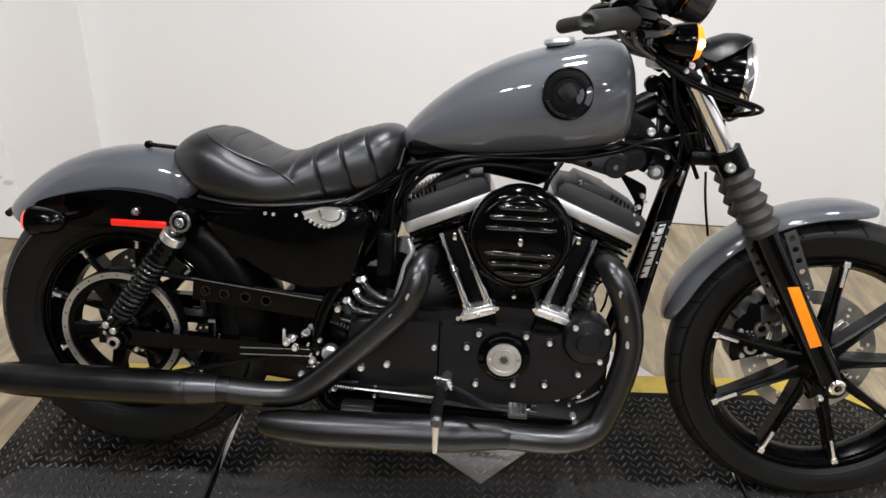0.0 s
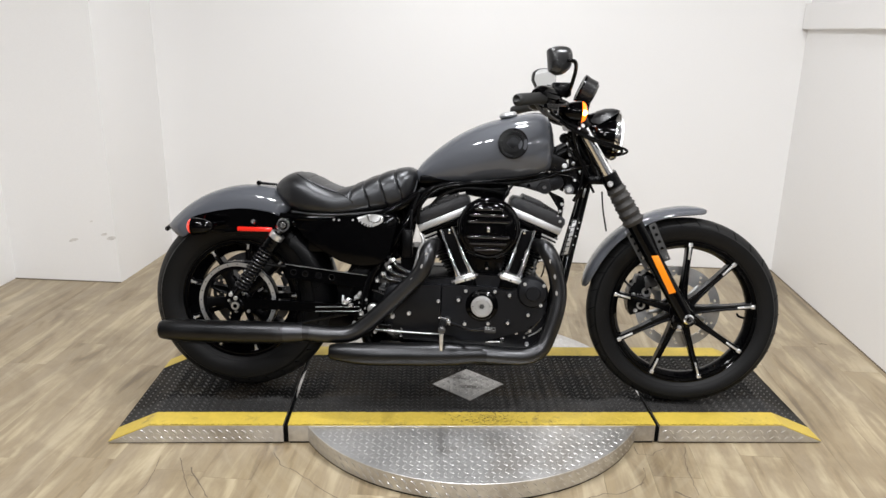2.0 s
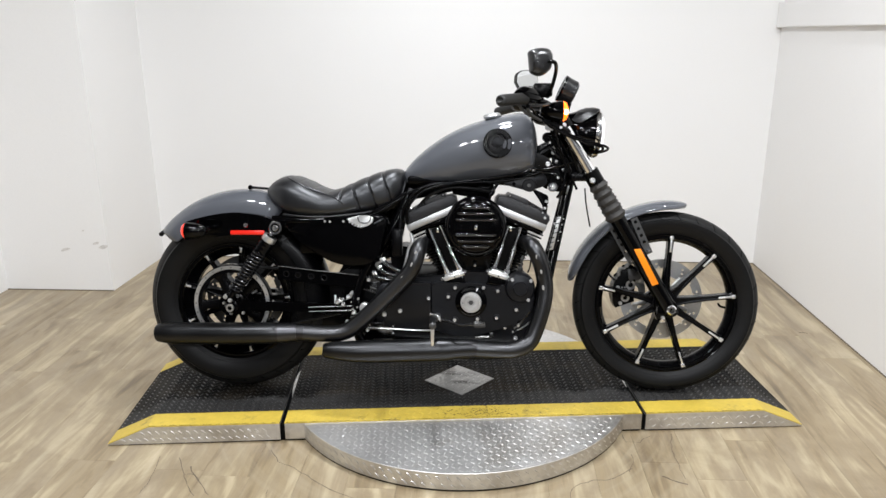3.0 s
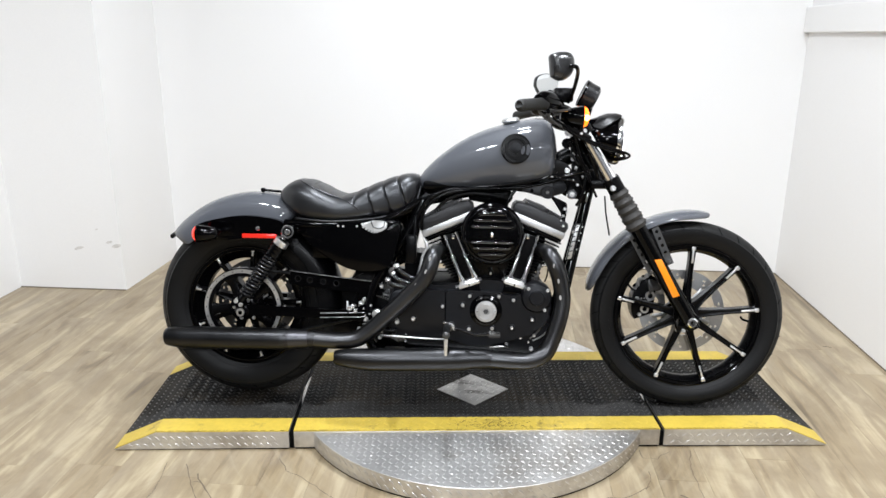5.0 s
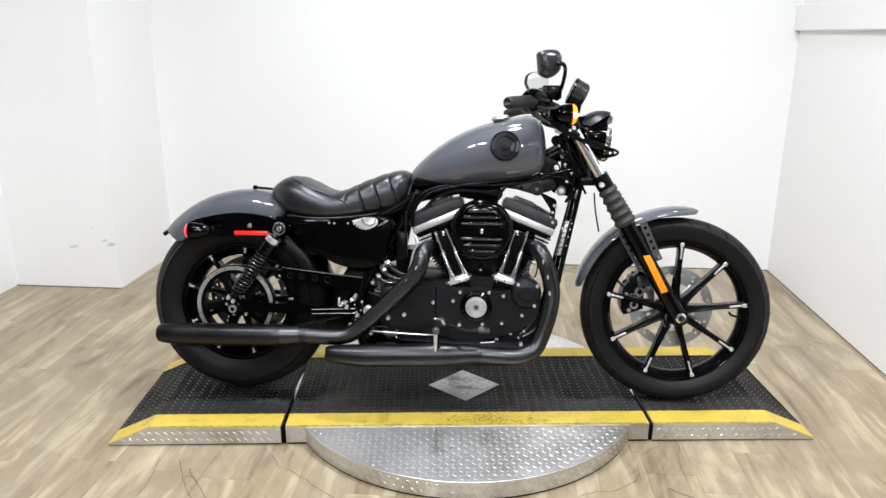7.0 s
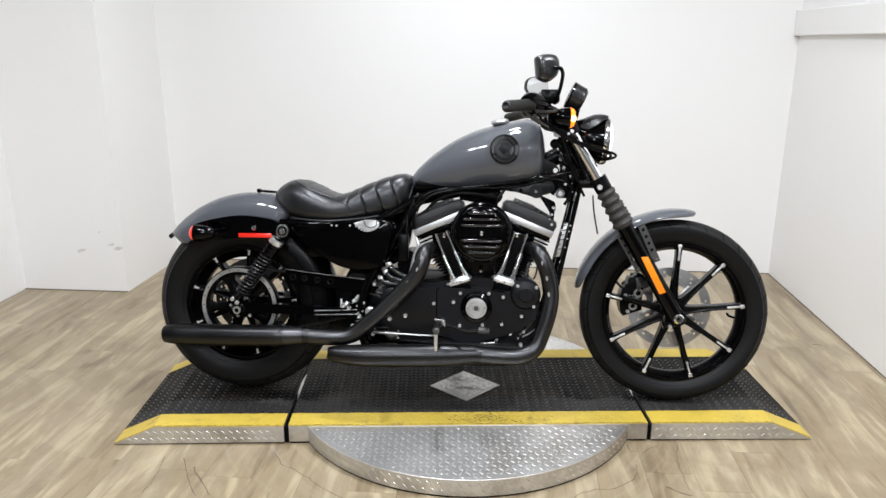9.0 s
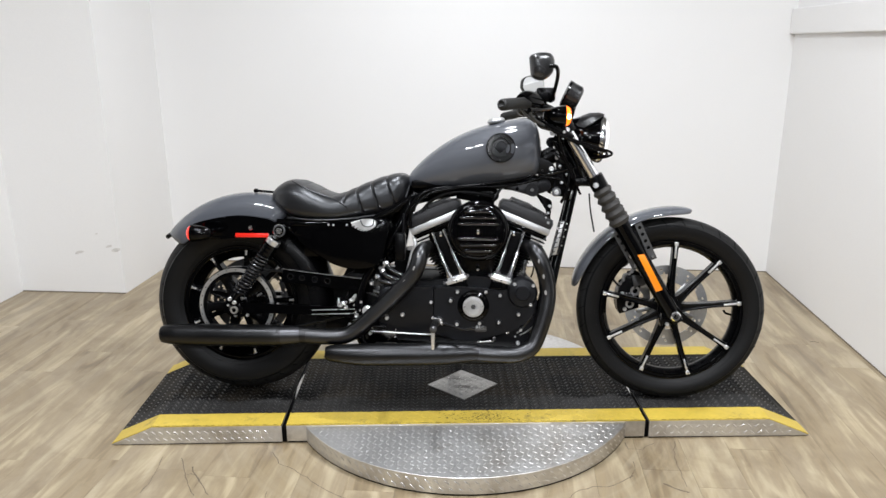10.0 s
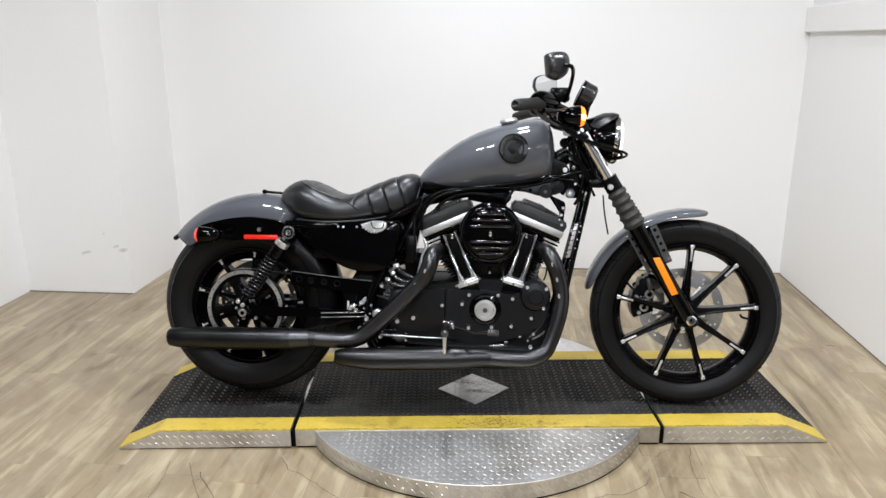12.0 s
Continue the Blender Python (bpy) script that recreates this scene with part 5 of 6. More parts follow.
# ---- frame and running gear ----
part("backbone", tube([(1.12, 0, 0.86), (0.95, 0, 0.78), (0.60, 0, 0.70), (0.35, 0, 0.62)], 0.03, 16), SATIN, bike)
part("tank_tunnel", box(0.62, 1.05, -0.075, 0.075, 0.735, 0.765, 0.01), SATIN, bike)
for sy in (-1, 1):
    part("frame_downtube", tube([(1.19, 0.02 * sy, 0.78), (1.165, 0.03 * sy, 0.66), (1.125, 0.055 * sy, 0.48), (1.085, 0.09 * sy, 0.30), (1.05, 0.11 * sy, 0.20), (0.98, 0.12 * sy, 0.155), (0.75, 0.13 * sy, 0.15),
                                 (0.52, 0.13 * sy, 0.155)], 0.0165, 16), GLOSS, bike, "gloss black frame tube")
    part("frame_rear_tube", tube([(0.52, 0.12 * sy, 0.155), (0.45, 0.12 * sy, 0.22), (0.46, 0.11 * sy, 0.40), (0.58, 0.09 * sy, 0.60), (0.62, 0.07 * sy, 0.70)], 0.0165, 14), GLOSS, bike)
    part("seat_rail", tube([(0.62, 0.07 * sy, 0.70), (0.48, 0.11 * sy, 0.628), (0.30, 0.125 * sy, 0.612), (0.16, 0.115 * sy, 0.615)], 0.014, 14), GLOSS, bike)
    arm = part("swingarm", loft([[(x, 0.118 * sy + dy, z + dz) for dy, dz in ((-0.013, -h), (0.013, -h), (0.013, h), (-0.013, h))] for x, z, h in ((-0.03, 0.318, 0.017), (0.05, 0.318, 0.018), (0.30, 0.312, 0.015), (0.47, 0.305, 0.020))]), GLOSS, bike, "gloss black swingarm")
    y = 0.155 * sy
    top, bot = Vector((0.184, y, 0.592)), Vector((0.010, y * 0.9, 0.345))
    d = (bot - top)
    shock = part("shock_absorber", tube([top + d * 0.12, top + d * 0.86], 0.0145, 18, 0), SATIN, bike, "black coil-over rear shock")
    coil = [top + d * (0.335 + 0.54 * k / 240) + Vector((d.z, 0, -d.x)).normalized() * 0.0215 * math.cos(k * 2 * math.pi * 13 / 240) + Vector((0, 1, 0)) * 0.0215 * math.sin(k * 2 * math.pi * 13 / 240) for k in range(241)]
    part("coil_spring", tube(coil, 0.0042, 8, 0), COIL, shock, "gloss black coil spring")
    part("shock_collar", tube([top + d * 0.125, top + d * 0.13, top + d * 0.185, top + d * 0.19], [0.023, 0.0245, 0.0245, 0.023], 28, 0), BRUSHED, shock, "bright shock collar")
    part("shock_cover", tube([top + d * (0.19 + 0.145 * k / 12) for k in range(13)], [0.0255 + (0.0015 if k % 4 < 2 else 0.0) for k in range(13)], 28, 0), GLOSS, shock, "gloss black ribbed spring cup")
    part("spring_seat", tube([top + d * 0.87, top + d * 0.885, top + d * 0.90], [0.0245, 0.0255, 0.018], 28, 0), GLOSS, shock)
    part("upper_eye", merge(tube([top + Vector((0, -0.018, 0)), top + Vector((0, 0.018, 0))], 0.022, 20, 0), tube([top, top + d * 0.13], 0.013, 12, 0)), GLOSS, shock)
    part("lower_eye", merge(tube([bot + Vector((0, -0.010, 0)), bot + Vector((0, 0.018, 0))], 0.0175, 20, 0), tube([bot, top + d * 0.78], 0.013, 12, 0)), GLOSS, shock)
    if sy < 0:
        for p, r in ((top, 0.0135), (top + d * 0.075, 0.010)):
            bolt(p.x, p.y - 0.018, p.z, r, 0.012, CHROME, shock)
        part("eye_ring", lathe([(0.0155, -0.024), (0.0205, -0.024), (0.0225, -0.021), (0.0225, -0.016), (0.0155, -0.016)], 28, at(top.x, top.y, top.z)), CHROME, shock, "chrome ring round the upper bolt")
ga0, ga1 = Vector((0.172, 0, 0.4285)), Vector((0.492, 0, 0.396))
bm = holed_strap((ga1 - ga0).length, 0.046, 0.006, ((0.028, 0.0095), (0.069, 0.0095), (0.115, 0.0095), (0.160, 0.0095)))
bm.transform(at(ga0.x, -0.101, ga0.z) @ Matrix.Rotation(math.atan2(ga0.z - ga1.z, ga1.x - ga0.x), 4, "Y"))
bg = part("belt_guard", bm, GLOSS, bike, "black belt guard with holes", smooth=False)
# lip in paler steel than the guard, as its top edge catches light
part("guard_lip", tube([(0.172, -0.107, 0.453), (0.30, -0.107, 0.4385), (0.49, -0.107, 0.419)], 0.0018, 8), DARKSTEEL, bg, "folded edge, paler for the light along its top")
for hx in (0.028, 0.069, 0.115, 0.160):
    p = ga0 + (ga1 - ga0).normalized() * hx
    part("hole_rim", lathe([(0.0088, -0.1055), (0.0108, -0.1055), (0.0108, -0.1035), (0.0088, -0.1035)], 24, at(p.x, 0, p.z)), COIL, bg)
part("drive_belt", tube([(0.02, -0.07, 0.452), (0.25, -0.07, 0.43), (0.49, -0.07, 0.412)], 0.006, 8, 0), RUBBER, bike)
part("drive_belt", tube([(0.02, -0.07, 0.191), (0.25, -0.07, 0.25), (0.49, -0.07, 0.31)], 0.006, 8, 0), RUBBER, bike)
oil = round_outline([(0.205, 0.60), (0.235, 0.552), (0.30, 0.505), (0.37, 0.468), (0.45, 0.455), (0.522, 0.475), (0.548, 0.55), (0.556, 0.62), (0.50, 0.637), (0.36, 0.628), (0.25, 0.625)])
rings = []
cxo = sum(x for x, z in oil) / len(oil)
czo = sum(z for x, z in oil) / len(oil)
for s, y in ((0.98, -0.06), (1.0, -0.10), (0.99, -0.124), (0.965, -0.134), (0.92, -0.140), (0.6, -0.143), (0.15, -0.144)):
    rings.append([(cxo + (x - cxo) * s, y, czo + (z - czo) * s) for x, z in oil])
part("oil_tank", loft(rings), GLOSS, bike, "gloss black oil tank side cover")
capo = round_outline([(0.422, 0.622), (0.44, 0.609), (0.462, 0.599), (0.485, 0.597), (0.503, 0.606), (0.511, 0.622), (0.498, 0.632), (0.46, 0.633), (0.435, 0.631)])
fc = part("oil_filler_cap", plate(capo, -0.158, -0.142, 0.004), SILVERCAP, bike, "bright silver knurled filler cap")
part("cap_knurl", merge(*[tube([(0.432 + 0.0092 * k, -0.160, 0.615 - 0.0195 * math.sin(math.pi * (k + 0.5) / 9)), (0.432 + 0.0092 * k, -0.146, 0.615 - 0.0195 * math.sin(math.pi * (k + 0.5) / 9))], 0.0035, 8, 0) for k in range(9)]), SILVERCAP, fc)
part("cap_ring", tube([(0.458, -0.159, 0.630), (0.466, -0.160, 0.613), (0.483, -0.160, 0.608), (0.499, -0.160, 0.614), (0.503, -0.159, 0.630)], 0.002, 8), DARKSTEEL, fc)
for x, z in ((0.345, 0.612), (0.362, 0.611), (0.408, 0.612)):
    bolt(x, -0.140, z, 0.005, 0.004)
part("inner_mudguard", arc_fender(0.005, 0.319, 74, -8, 0.336, 0.088, 0.075, None, 0.04, 0.0, 40), SATIN, bike, "black plastic inner mudguard ahead of the rear tyre")
part("battery_box", box(0.24, 0.55, -0.09, 0.12, 0.49, 0.61, 0.02), SATIN, bike)
part("left_side_cover", plate(round_outline([(0.205, 0.60), (0.24, 0.54), (0.32, 0.47), (0.45, 0.44), (0.56, 0.47), (0.60, 0.60), (0.60, 0.68), (0.45, 0.64), (0.30, 0.63)]), 0.10, 0.15, 0.012), GLOSS, bike, "gloss black left side cover")
part("inner_fender", plate(round_outline([(0.27, 0.20), (0.32, 0.28), (0.335, 0.36), (0.345, 0.405), (0.383, 0.41), (0.39, 0.50), (0.47, 0.50), (0.52, 0.38), (0.52, 0.24), (0.46, 0.18), (0.34, 0.175)]), -0.03, 0.09, 0.012), SATIN, bike, "black inner fender behind the gearbox")
part("starter_motor", tube([(0.60, -0.02, 0.47), (0.60, 0.12, 0.47)], 0.045, 24, 0), SATIN, bike)
part("rear_master", box(0.57, 0.605, -0.13, -0.09, 0.49, 0.585, 0.008), SATIN, bike)
part("gearbox_body", box(0.40, 0.60, -0.09, 0.10, 0.24, 0.40, 0.02), SATIN, bike)
link = part("brake_rod", tube([(0.487, -0.15, 0.2484), (0.532, -0.15, 0.246), (0.663, -0.155, 0.2417), (0.71, -0.165, 0.244)], 0.0030, 8), BRUSHED, bike, "thin bright brake rod")
part("return_spring", tube([(0.487 + 0.045 * k / 96, -0.15 + 0.006 * math.cos(k * 2 * math.pi * 8 / 96), 0.2484 - 0.0025 * k / 96 + 0.006 * math.sin(k * 2 * math.pi * 8 / 96)) for k in range(97)], 0.0012, 6, 0), DARKSTEEL, link, "small coil spring round the rod")
for z in (0.313, 0.298):
    part("adjuster_rail", tube([(0.282, -0.134, z + 0.001), (0.432, -0.134, z + 0.007)], 0.0018, 8, 0), STEEL, bike)
bolt(0.383, -0.13, 0.334, 0.010, 0.012)
part("arm_pivot", lathe([(0, -0.146), (0.012, -0.145), (0.017, -0.140), (0.017, -0.12), (0, -0.12)], 20, at(0.4755, 0, 0.3155), closed=False), BRUSHED, bike, "bright swingarm pivot")
part("adjuster_shackle", merge(tube([(0.427, -0.135, 0.281), (0.440, -0.136, 0.283), (0.455, -0.135, 0.281)], 0.0035, 8), tube([(0.430, -0.135, 0.291), (0.447, -0.136, 0.2925), (0.460, -0.135, 0.290)], 0.003, 8)), STEEL, bike, "bright adjuster shackle")
part("brake_hose_pipe", tube([(0.20, -0.128, 0.232), (0.2817, -0.13, 0.2342), (0.34, -0.131, 0.236), (0.39, -0.13, 0.2386), (0.408, -0.13, 0.249), (0.415, -0.13, 0.267)], 0.0032, 8), STEEL, bike, "thin steel brake line")
for x, z, r in ((0.2817, 0.2342, 0.0065), (0.391, 0.238, 0.0075), (0.4085, 0.2494, 0.006), (0.416, 0.267, 0.008), (0.545, 0.3005, 0.011), (0.487, 0.239, 0.008), (0.576, 0.254, 0.0045), (0.574, 0.229, 0.005), (0.437, 0.312, 0.004), (0.452, 0.318, 0.0035), (0.432, 0.336, 0.0035), (0.456, 0.347, 0.005)):
    bolt(x, -0.142, z, r, 0.008)
# bright plates added where wall and floor show through gaps
for pts in ([(0.360, 0.308), (0.362, 0.318), (0.368, 0.322), (0.368, 0.354), (0.374, 0.352), (0.3755, 0.311)], [(0.408, 0.335), (0.411, 0.352), (0.419, 0.356), (0.421, 0.343)], [(0.424, 0.357), (0.424, 0.366), (0.432, 0.369), (0.434, 0.352)]):
    part("see_through_gap", plate(pts, -0.112, -0.106, 0.001), SATINALU, bike, "bright plate standing in for a see-through gap")
# silver strip added in place of the white wall visible beside the pipe
part("pipe_gap_strip", tube([(0.633, -0.122, 0.572), (0.641, -0.122, 0.545), (0.628, -0.122, 0.515), (0.622, -0.122, 0.48), (0.609, -0.122, 0.444)], [0.004, 0.007, 0.006, 0.008, 0.004], 10), SILVERCAP, bike, "bright strip for the white wall seen beside the pipe")
part("linkage_ball", lathe([(0, -0.012), (0.006, -0.0105), (0.0105, -0.006), (0.012, 0), (0.0105, 0.006), (0, 0.012)], 18, at(0.3929, -0.125, 0.3395), closed=False), CHROME, bike, "chrome linkage ball")
part("linkage_hook", tube([(0.412, -0.12, 0.352), (0.417, -0.12, 0.347), (0.425, -0.12, 0.348), (0.4275, -0.12, 0.356), (0.424, -0.12, 0.363)], 0.0040, 8), BRUSHED, bike, "bright bent hook")
part("linkage_clip", tube([(0.4693, -0.125, 0.3145), (0.476, -0.125, 0.319), (0.4838, -0.125, 0.3249)], 0.0040, 8), BRUSHED, bike)
bolt(0.5459, -0.15, 0.2954, 0.0095, 0.008)
bolt(0.4886, -0.112, 0.4087, 0.0095, 0.010)
bolt(0.535, -0.13, 0.482, 0.007, 0.009)
bolt(0.508, -0.13, 0.436, 0.007, 0.009)
bolt(0.60, -0.152, 0.308, 0.009, 0.008)
part("rod_spring", tube([(0.50, -0.165, 0.268), (0.545, -0.167, 0.267)], 0.008, 12, 0), SATIN, link)
peg = part("foot_peg", tube([(0.716, -0.20, 0.293), (0.716, -0.21, 0.293), (0.718, -0.28, 0.299), (0.720, -0.355, 0.305), (0.721, -0.372, 0.307), (0.721, -0.380, 0.308)], [0.007, 0.0088, 0.0092, 0.0098, 0.0105, 0.007], 20, 3), RUBBER, bike, "black rubber foot peg")
for k in range(6):
    q = 0.225 + 0.024 * k
    part("peg_ridge", tube([(0.7165 + 0.0004 * k, -q, 0.2945 + 0.002 * k), (0.7168 + 0.0004 * k, -q - 0.009, 0.2953 + 0.002 * k)], 0.0112, 18, 0), RUBBER, peg)
part("peg_cap", lathe([(0, -0.389), (0.007, -0.388), (0.0110, -0.383), (0.0110, -0.376), (0, -0.376)], 20, at(0.721, 0, 0.309), closed=False), DARKSTEEL, peg)
part("peg_feeler", tube([(0.7205, -0.378, 0.298), (0.7205, -0.3785, 0.280), (0.7205, -0.378, 0.249), (0.7205, -0.378, 0.246)], [0.0062, 0.0058, 0.0046, 0.003], 14, 2), BOLT, peg, "bright metal peg feeler")
part("peg_mount", tube([(0.728, -0.13, 0.290), (0.726, -0.17, 0.291), (0.718, -0.205, 0.293)], 0.012, 12), DARKSTEEL, peg)
part("peg_spring", tube([(0.720 + 0.011 * math.cos(0.9 * k), -0.19 - 0.0012 * k, 0.293 + 0.011 * math.sin(0.9 * k)) for k in range(16)], 0.0016, 6, 3), STEEL, peg)
part("peg_pin", tube([(0.703, -0.20, 0.308), (0.735, -0.20, 0.303)], 0.004, 10), CHROME, peg)
pedal = part("brake_pedal", tube([(0.721, -0.180, 0.296), (0.735, -0.195, 0.290), (0.768, -0.220, 0.288), (0.806, -0.250, 0.283), (0.842, -0.275, 0.291), (0.866, -0.288, 0.296)], [0.008, 0.0065, 0.0052, 0.005, 0.0052, 0.005], 12), COIL, bike, "black brake pedal lever")
bolt(0.733, -0.198, 0.296, 0.008, 0.008, BOLT, pedal)
bolt(0.739, -0.198, 0.289, 0.006, 0.008, BOLT, pedal)
part("pedal_pad", box(0.850, 0.886, -0.313, -0.266, 0.289, 0.299, 0.003), SOFTRUB, pedal, "brake pedal pad with a grid of studs")
tagged(part("pad_studs", merge(*[box(0.8535 + 0.0076 * i, 0.8585 + 0.0076 * i, -0.3105 + 0.0088 * j, -0.3045 + 0.0088 * j, 0.2985, 0.3005) for i in range(4) for j in range(5)]), STEEL, pedal), kind="stuff")
part("stop_bar", tube([(0.857, -0.13, 0.214), (0.880, -0.131, 0.2155), (0.906, -0.13, 0.217)], 0.004, 8), STEEL, bike, "thin metal pedal stop")
part("stop_block", box(0.905, 0.919, -0.142, -0.122, 0.216, 0.233, 0.002), STEEL, bike)
bolt(0.958, -0.135, 0.251, 0.008, 0.010)
for pts in ([(0.99, -0.125, 0.245), (1.012, -0.127, 0.266), (1.043, -0.13, 0.307)], [(1.00, -0.125, 0.238), (1.025, -0.127, 0.252), (1.046, -0.128, 0.270)]):
    part("mount_rod", tube(pts, 0.0035, 8), STEEL, bike, "thin steel rod ahead of the crankcase")
for x, z, r in ((1.002, 0.193, 0.008), (1.038, 0.225, 0.005), (1.051, 0.279, 0.006), (1.003, 0.258, 0.007), (0.985, 0.235, 0.004)):
    bolt(x, -0.132, z, r, 0.008)
part("side_stand", tube([(0.74, 0.12, 0.19), (0.76, 0.20, 0.10), (0.775, 0.27, 0.055)], 0.011, 12), SATIN, bike, "black side stand")
part("stand_foot", box(0.745, 0.80, 0.255, 0.30, 0.0465, 0.0565, 0.003), SATIN, bike)
part("lower_bracket", box(0.50, 0.57, -0.14, -0.10, 0.185, 0.20, 0.003), DARKSTEEL, bike)
for x, z in ((0.404, 0.327), (0.497, 0.262), (0.994, 0.215), (0.44, 0.30)):
    bolt(x, -0.14, z, 0.009, 0.012)

# ---- bars, lamps and controls ----
part("handlebar", tube([(0.985, -0.305, 1.007), (1.03, -0.24, 1.008), (1.085, -0.16, 0.999), (1.115, -0.07, 0.985), (1.118, 0, 0.983), (1.115, 0.07, 0.985), (1.095, 0.16, 1.005), (1.05, 0.24, 1.018), (0.96, 0.36, 1.012)], 0.0125, 16), SATIN, bike, "black handlebar")
for ya in (-0.055, 0.02):
    part("bar_riser", box(1.095, 1.14, ya, ya + 0.035, 0.945, 1.0, 0.006), SATIN, bike)
for sy in (-1, 1):
    gx, gz = (0.022, 0.016) if sy > 0 else (0.0, 0.0)
    part("hand_grip", tube([(0.920 + gx, 0.384 * sy, 0.994 + gz), (0.923 + gx, 0.380 * sy, 0.994 + gz), (0.95 + gx, 0.345 * sy, 1.0 + gz), (0.985 + gx, 0.30 * sy, 1.006 + gz), (1.0 + gx, 0.28 * sy, 1.008 + gz)], [0.004, 0.0172, 0.0178, 0.0178, 0.021], 20, 3), GRIP, bike, "black rubber grip")
    part("switch_housing", tube([(0.985 + gx, 0.288 * sy, 1.014 + gz), (1.0 + gx, 0.27 * sy, 1.018 + gz), (1.03 + gx, 0.232 * sy, 1.016 + gz), (1.042 + gx, 0.215 * sy, 1.014 + gz)], [0.022, 0.030, 0.030, 0.022], 18, 3), GLOSS, bike, "gloss black switch housing")
    part("brake_lever", tube([(1.085, 0.215 * sy, 0.995), (1.07, 0.26 * sy, 0.990), (1.04, 0.32 * sy, 0.984), (1.005, 0.37 * sy, 0.980)], [0.007, 0.0065, 0.006, 0.007], 12, 4), SATIN, bike)
    part("master_cylinder", box(1.035, 1.095, min(0.17 * sy, 0.225 * sy), max(0.17 * sy, 0.225 * sy), 1.020, 1.062, 0.006), SATIN, bike)
    # mirrors
    mm = at(1.037 + gx, 0.36 * sy, 1.107 + 0.7 * gz) @ Matrix.Rotation(radians(28 if sy > 0 else 16), 4, "Z")
    ms = 1.22 if sy > 0 else 0.9
    if sy > 0:
        out = round_outline([(-0.042, 0.004), (-0.036, 0.032), (-0.006, 0.044), (0.030, 0.040), (0.042, 0.018), (0.037, -0.020), (0.018, -0.041), (-0.014, -0.042), (-0.038, -0.026)], 5)
    else:
        out = round_outline([(-0.041, 0.029), (-0.026, 0.041), (0.002, 0.046), (0.028, 0.043), (0.041, 0.026), (0.042, 0.0), (0.034, -0.023), (0.012, -0.041), (-0.008, -0.044), (-0.034, -0.032), (-0.046, -0.011)], 5)
    rg = []
    # rows run from the rim of the glass to the crown of the shell
    for s, d2 in ((0.97, 0.004), (1.0, 0.0), (1.0, -0.010), (0.975, -0.016), (0.80, -0.026), (0.76, -0.028), (0.45, -0.031), (0.1, -0.032)):
        rg.append([(x * s * ms, d2 * (-1 if sy > 0 else 1), z * s * ms) for x, z in out])
    bm = loft(rg)
    bm.transform(mm)
    mir = part("mirror", bm, SHELL, bike, "black rear-view mirror on a bent stem")
    g = plate([(x * 0.94 * ms, z * 0.94 * ms) for x, z in out], 0.0042 * (-1 if sy > 0 else 1), 0.0050 * (-1 if sy > 0 else 1))
    g.transform(mm)
    part("mirror_glass", g, MIRROR, mir, "mirror glass")
    part("mirror_stem", tube([(1.060, (0.350 if sy > 0 else 0.394) * sy - (0.0 if sy < 0 else -0.02), 1.106), (1.080, (0.352 if sy > 0 else 0.396) * sy, 1.102), (1.090, 0.34 * sy, 1.085), (1.086, 0.28 * sy, 1.045), (1.08, 0.21 * sy, 1.02)], 0.0058, 12, 5), SATIN, mir)
    # front signals
    sm = at(1.135, 0.165 * sy, 0.977) @ Matrix.Rotation(-math.pi / 2, 4, "Z")
    sg = part("front_signal", lathe([(0, -0.075), (0.012, -0.072), (0.024, -0.055), (0.031, -0.028), (0.034, -0.008), (0.034, 0.0), (0, 0.0)], 30, sm, closed=False), GLOSS, bike, "gloss black bullet turn signal")
    part("signal_lens", lathe([(0, 0.018), (0.016, 0.0165), (0.027, 0.012), (0.0335, 0.0), (0, 0.0)], 30, sm, closed=False), AMBER, sg, "glowing amber signal lens")
    part("signal_bulb", lathe([(0, -0.009), (0.008, -0.007), (0.012, 0), (0.008, 0.007), (0, 0.009)], 20, at(1.139, 0.165 * sy + (-0.024 if sy < 0 else 0), 0.974), closed=False), BULB, sg, "glowing bulb behind the lens")
    part("signal_stalk", tube([(1.125, 0.16 * sy, 0.95), (1.135, 0.13 * sy, 0.93), (1.14, 0.10 * sy, 0.925)], 0.009, 10), GLOSS, sg)

gm = at(1.174, 0, 1.056) @ Matrix.Rotation(radians(25), 4, "Y") @ Matrix.Rotation(math.pi / 2, 4, "Z")
ga = part("speedometer", lathe([(0, -0.026), (0.034, -0.026), (0.043, -0.018), (0.0445, 0.012), (0.046, 0.016), (0.046, 0.026), (0.041, 0.028), (0, 0.025)], 44, gm, closed=False), SHELL, bike, "round black speedometer")
part("gauge_rim", lathe([(0.041, 0.024), (0.0465, 0.022), (0.0465, 0.029), (0.041, 0.029)], 44, gm), GLOSS, ga)
part("gauge_bracket", tube([(1.175, 0, 1.02), (1.165, 0, 0.985), (1.14, 0, 0.955)], 0.012, 12), SATIN, ga)

hm = at(1.205, 0, 0.916) @ Matrix.Rotation(radians(4), 4, "Y") @ Matrix.Rotation(-math.pi / 2, 4, "Z")
head = part("headlight", lathe([(0, -0.06), (0.035, -0.056), (0.060, -0.035), (0.074, 0.0), (0.079, 0.03), (0.080, 0.062), (0, 0.062)], 56, hm, closed=False), GLOSS, bike, "gloss black headlight with a bright rim")
part("headlight_rim", lathe([(0.070, 0.058), (0.083, 0.056), (0.085, 0.066), (0.081, 0.076), (0.070, 0.078)], 56, hm), CHROME, head, "bright headlight rim")
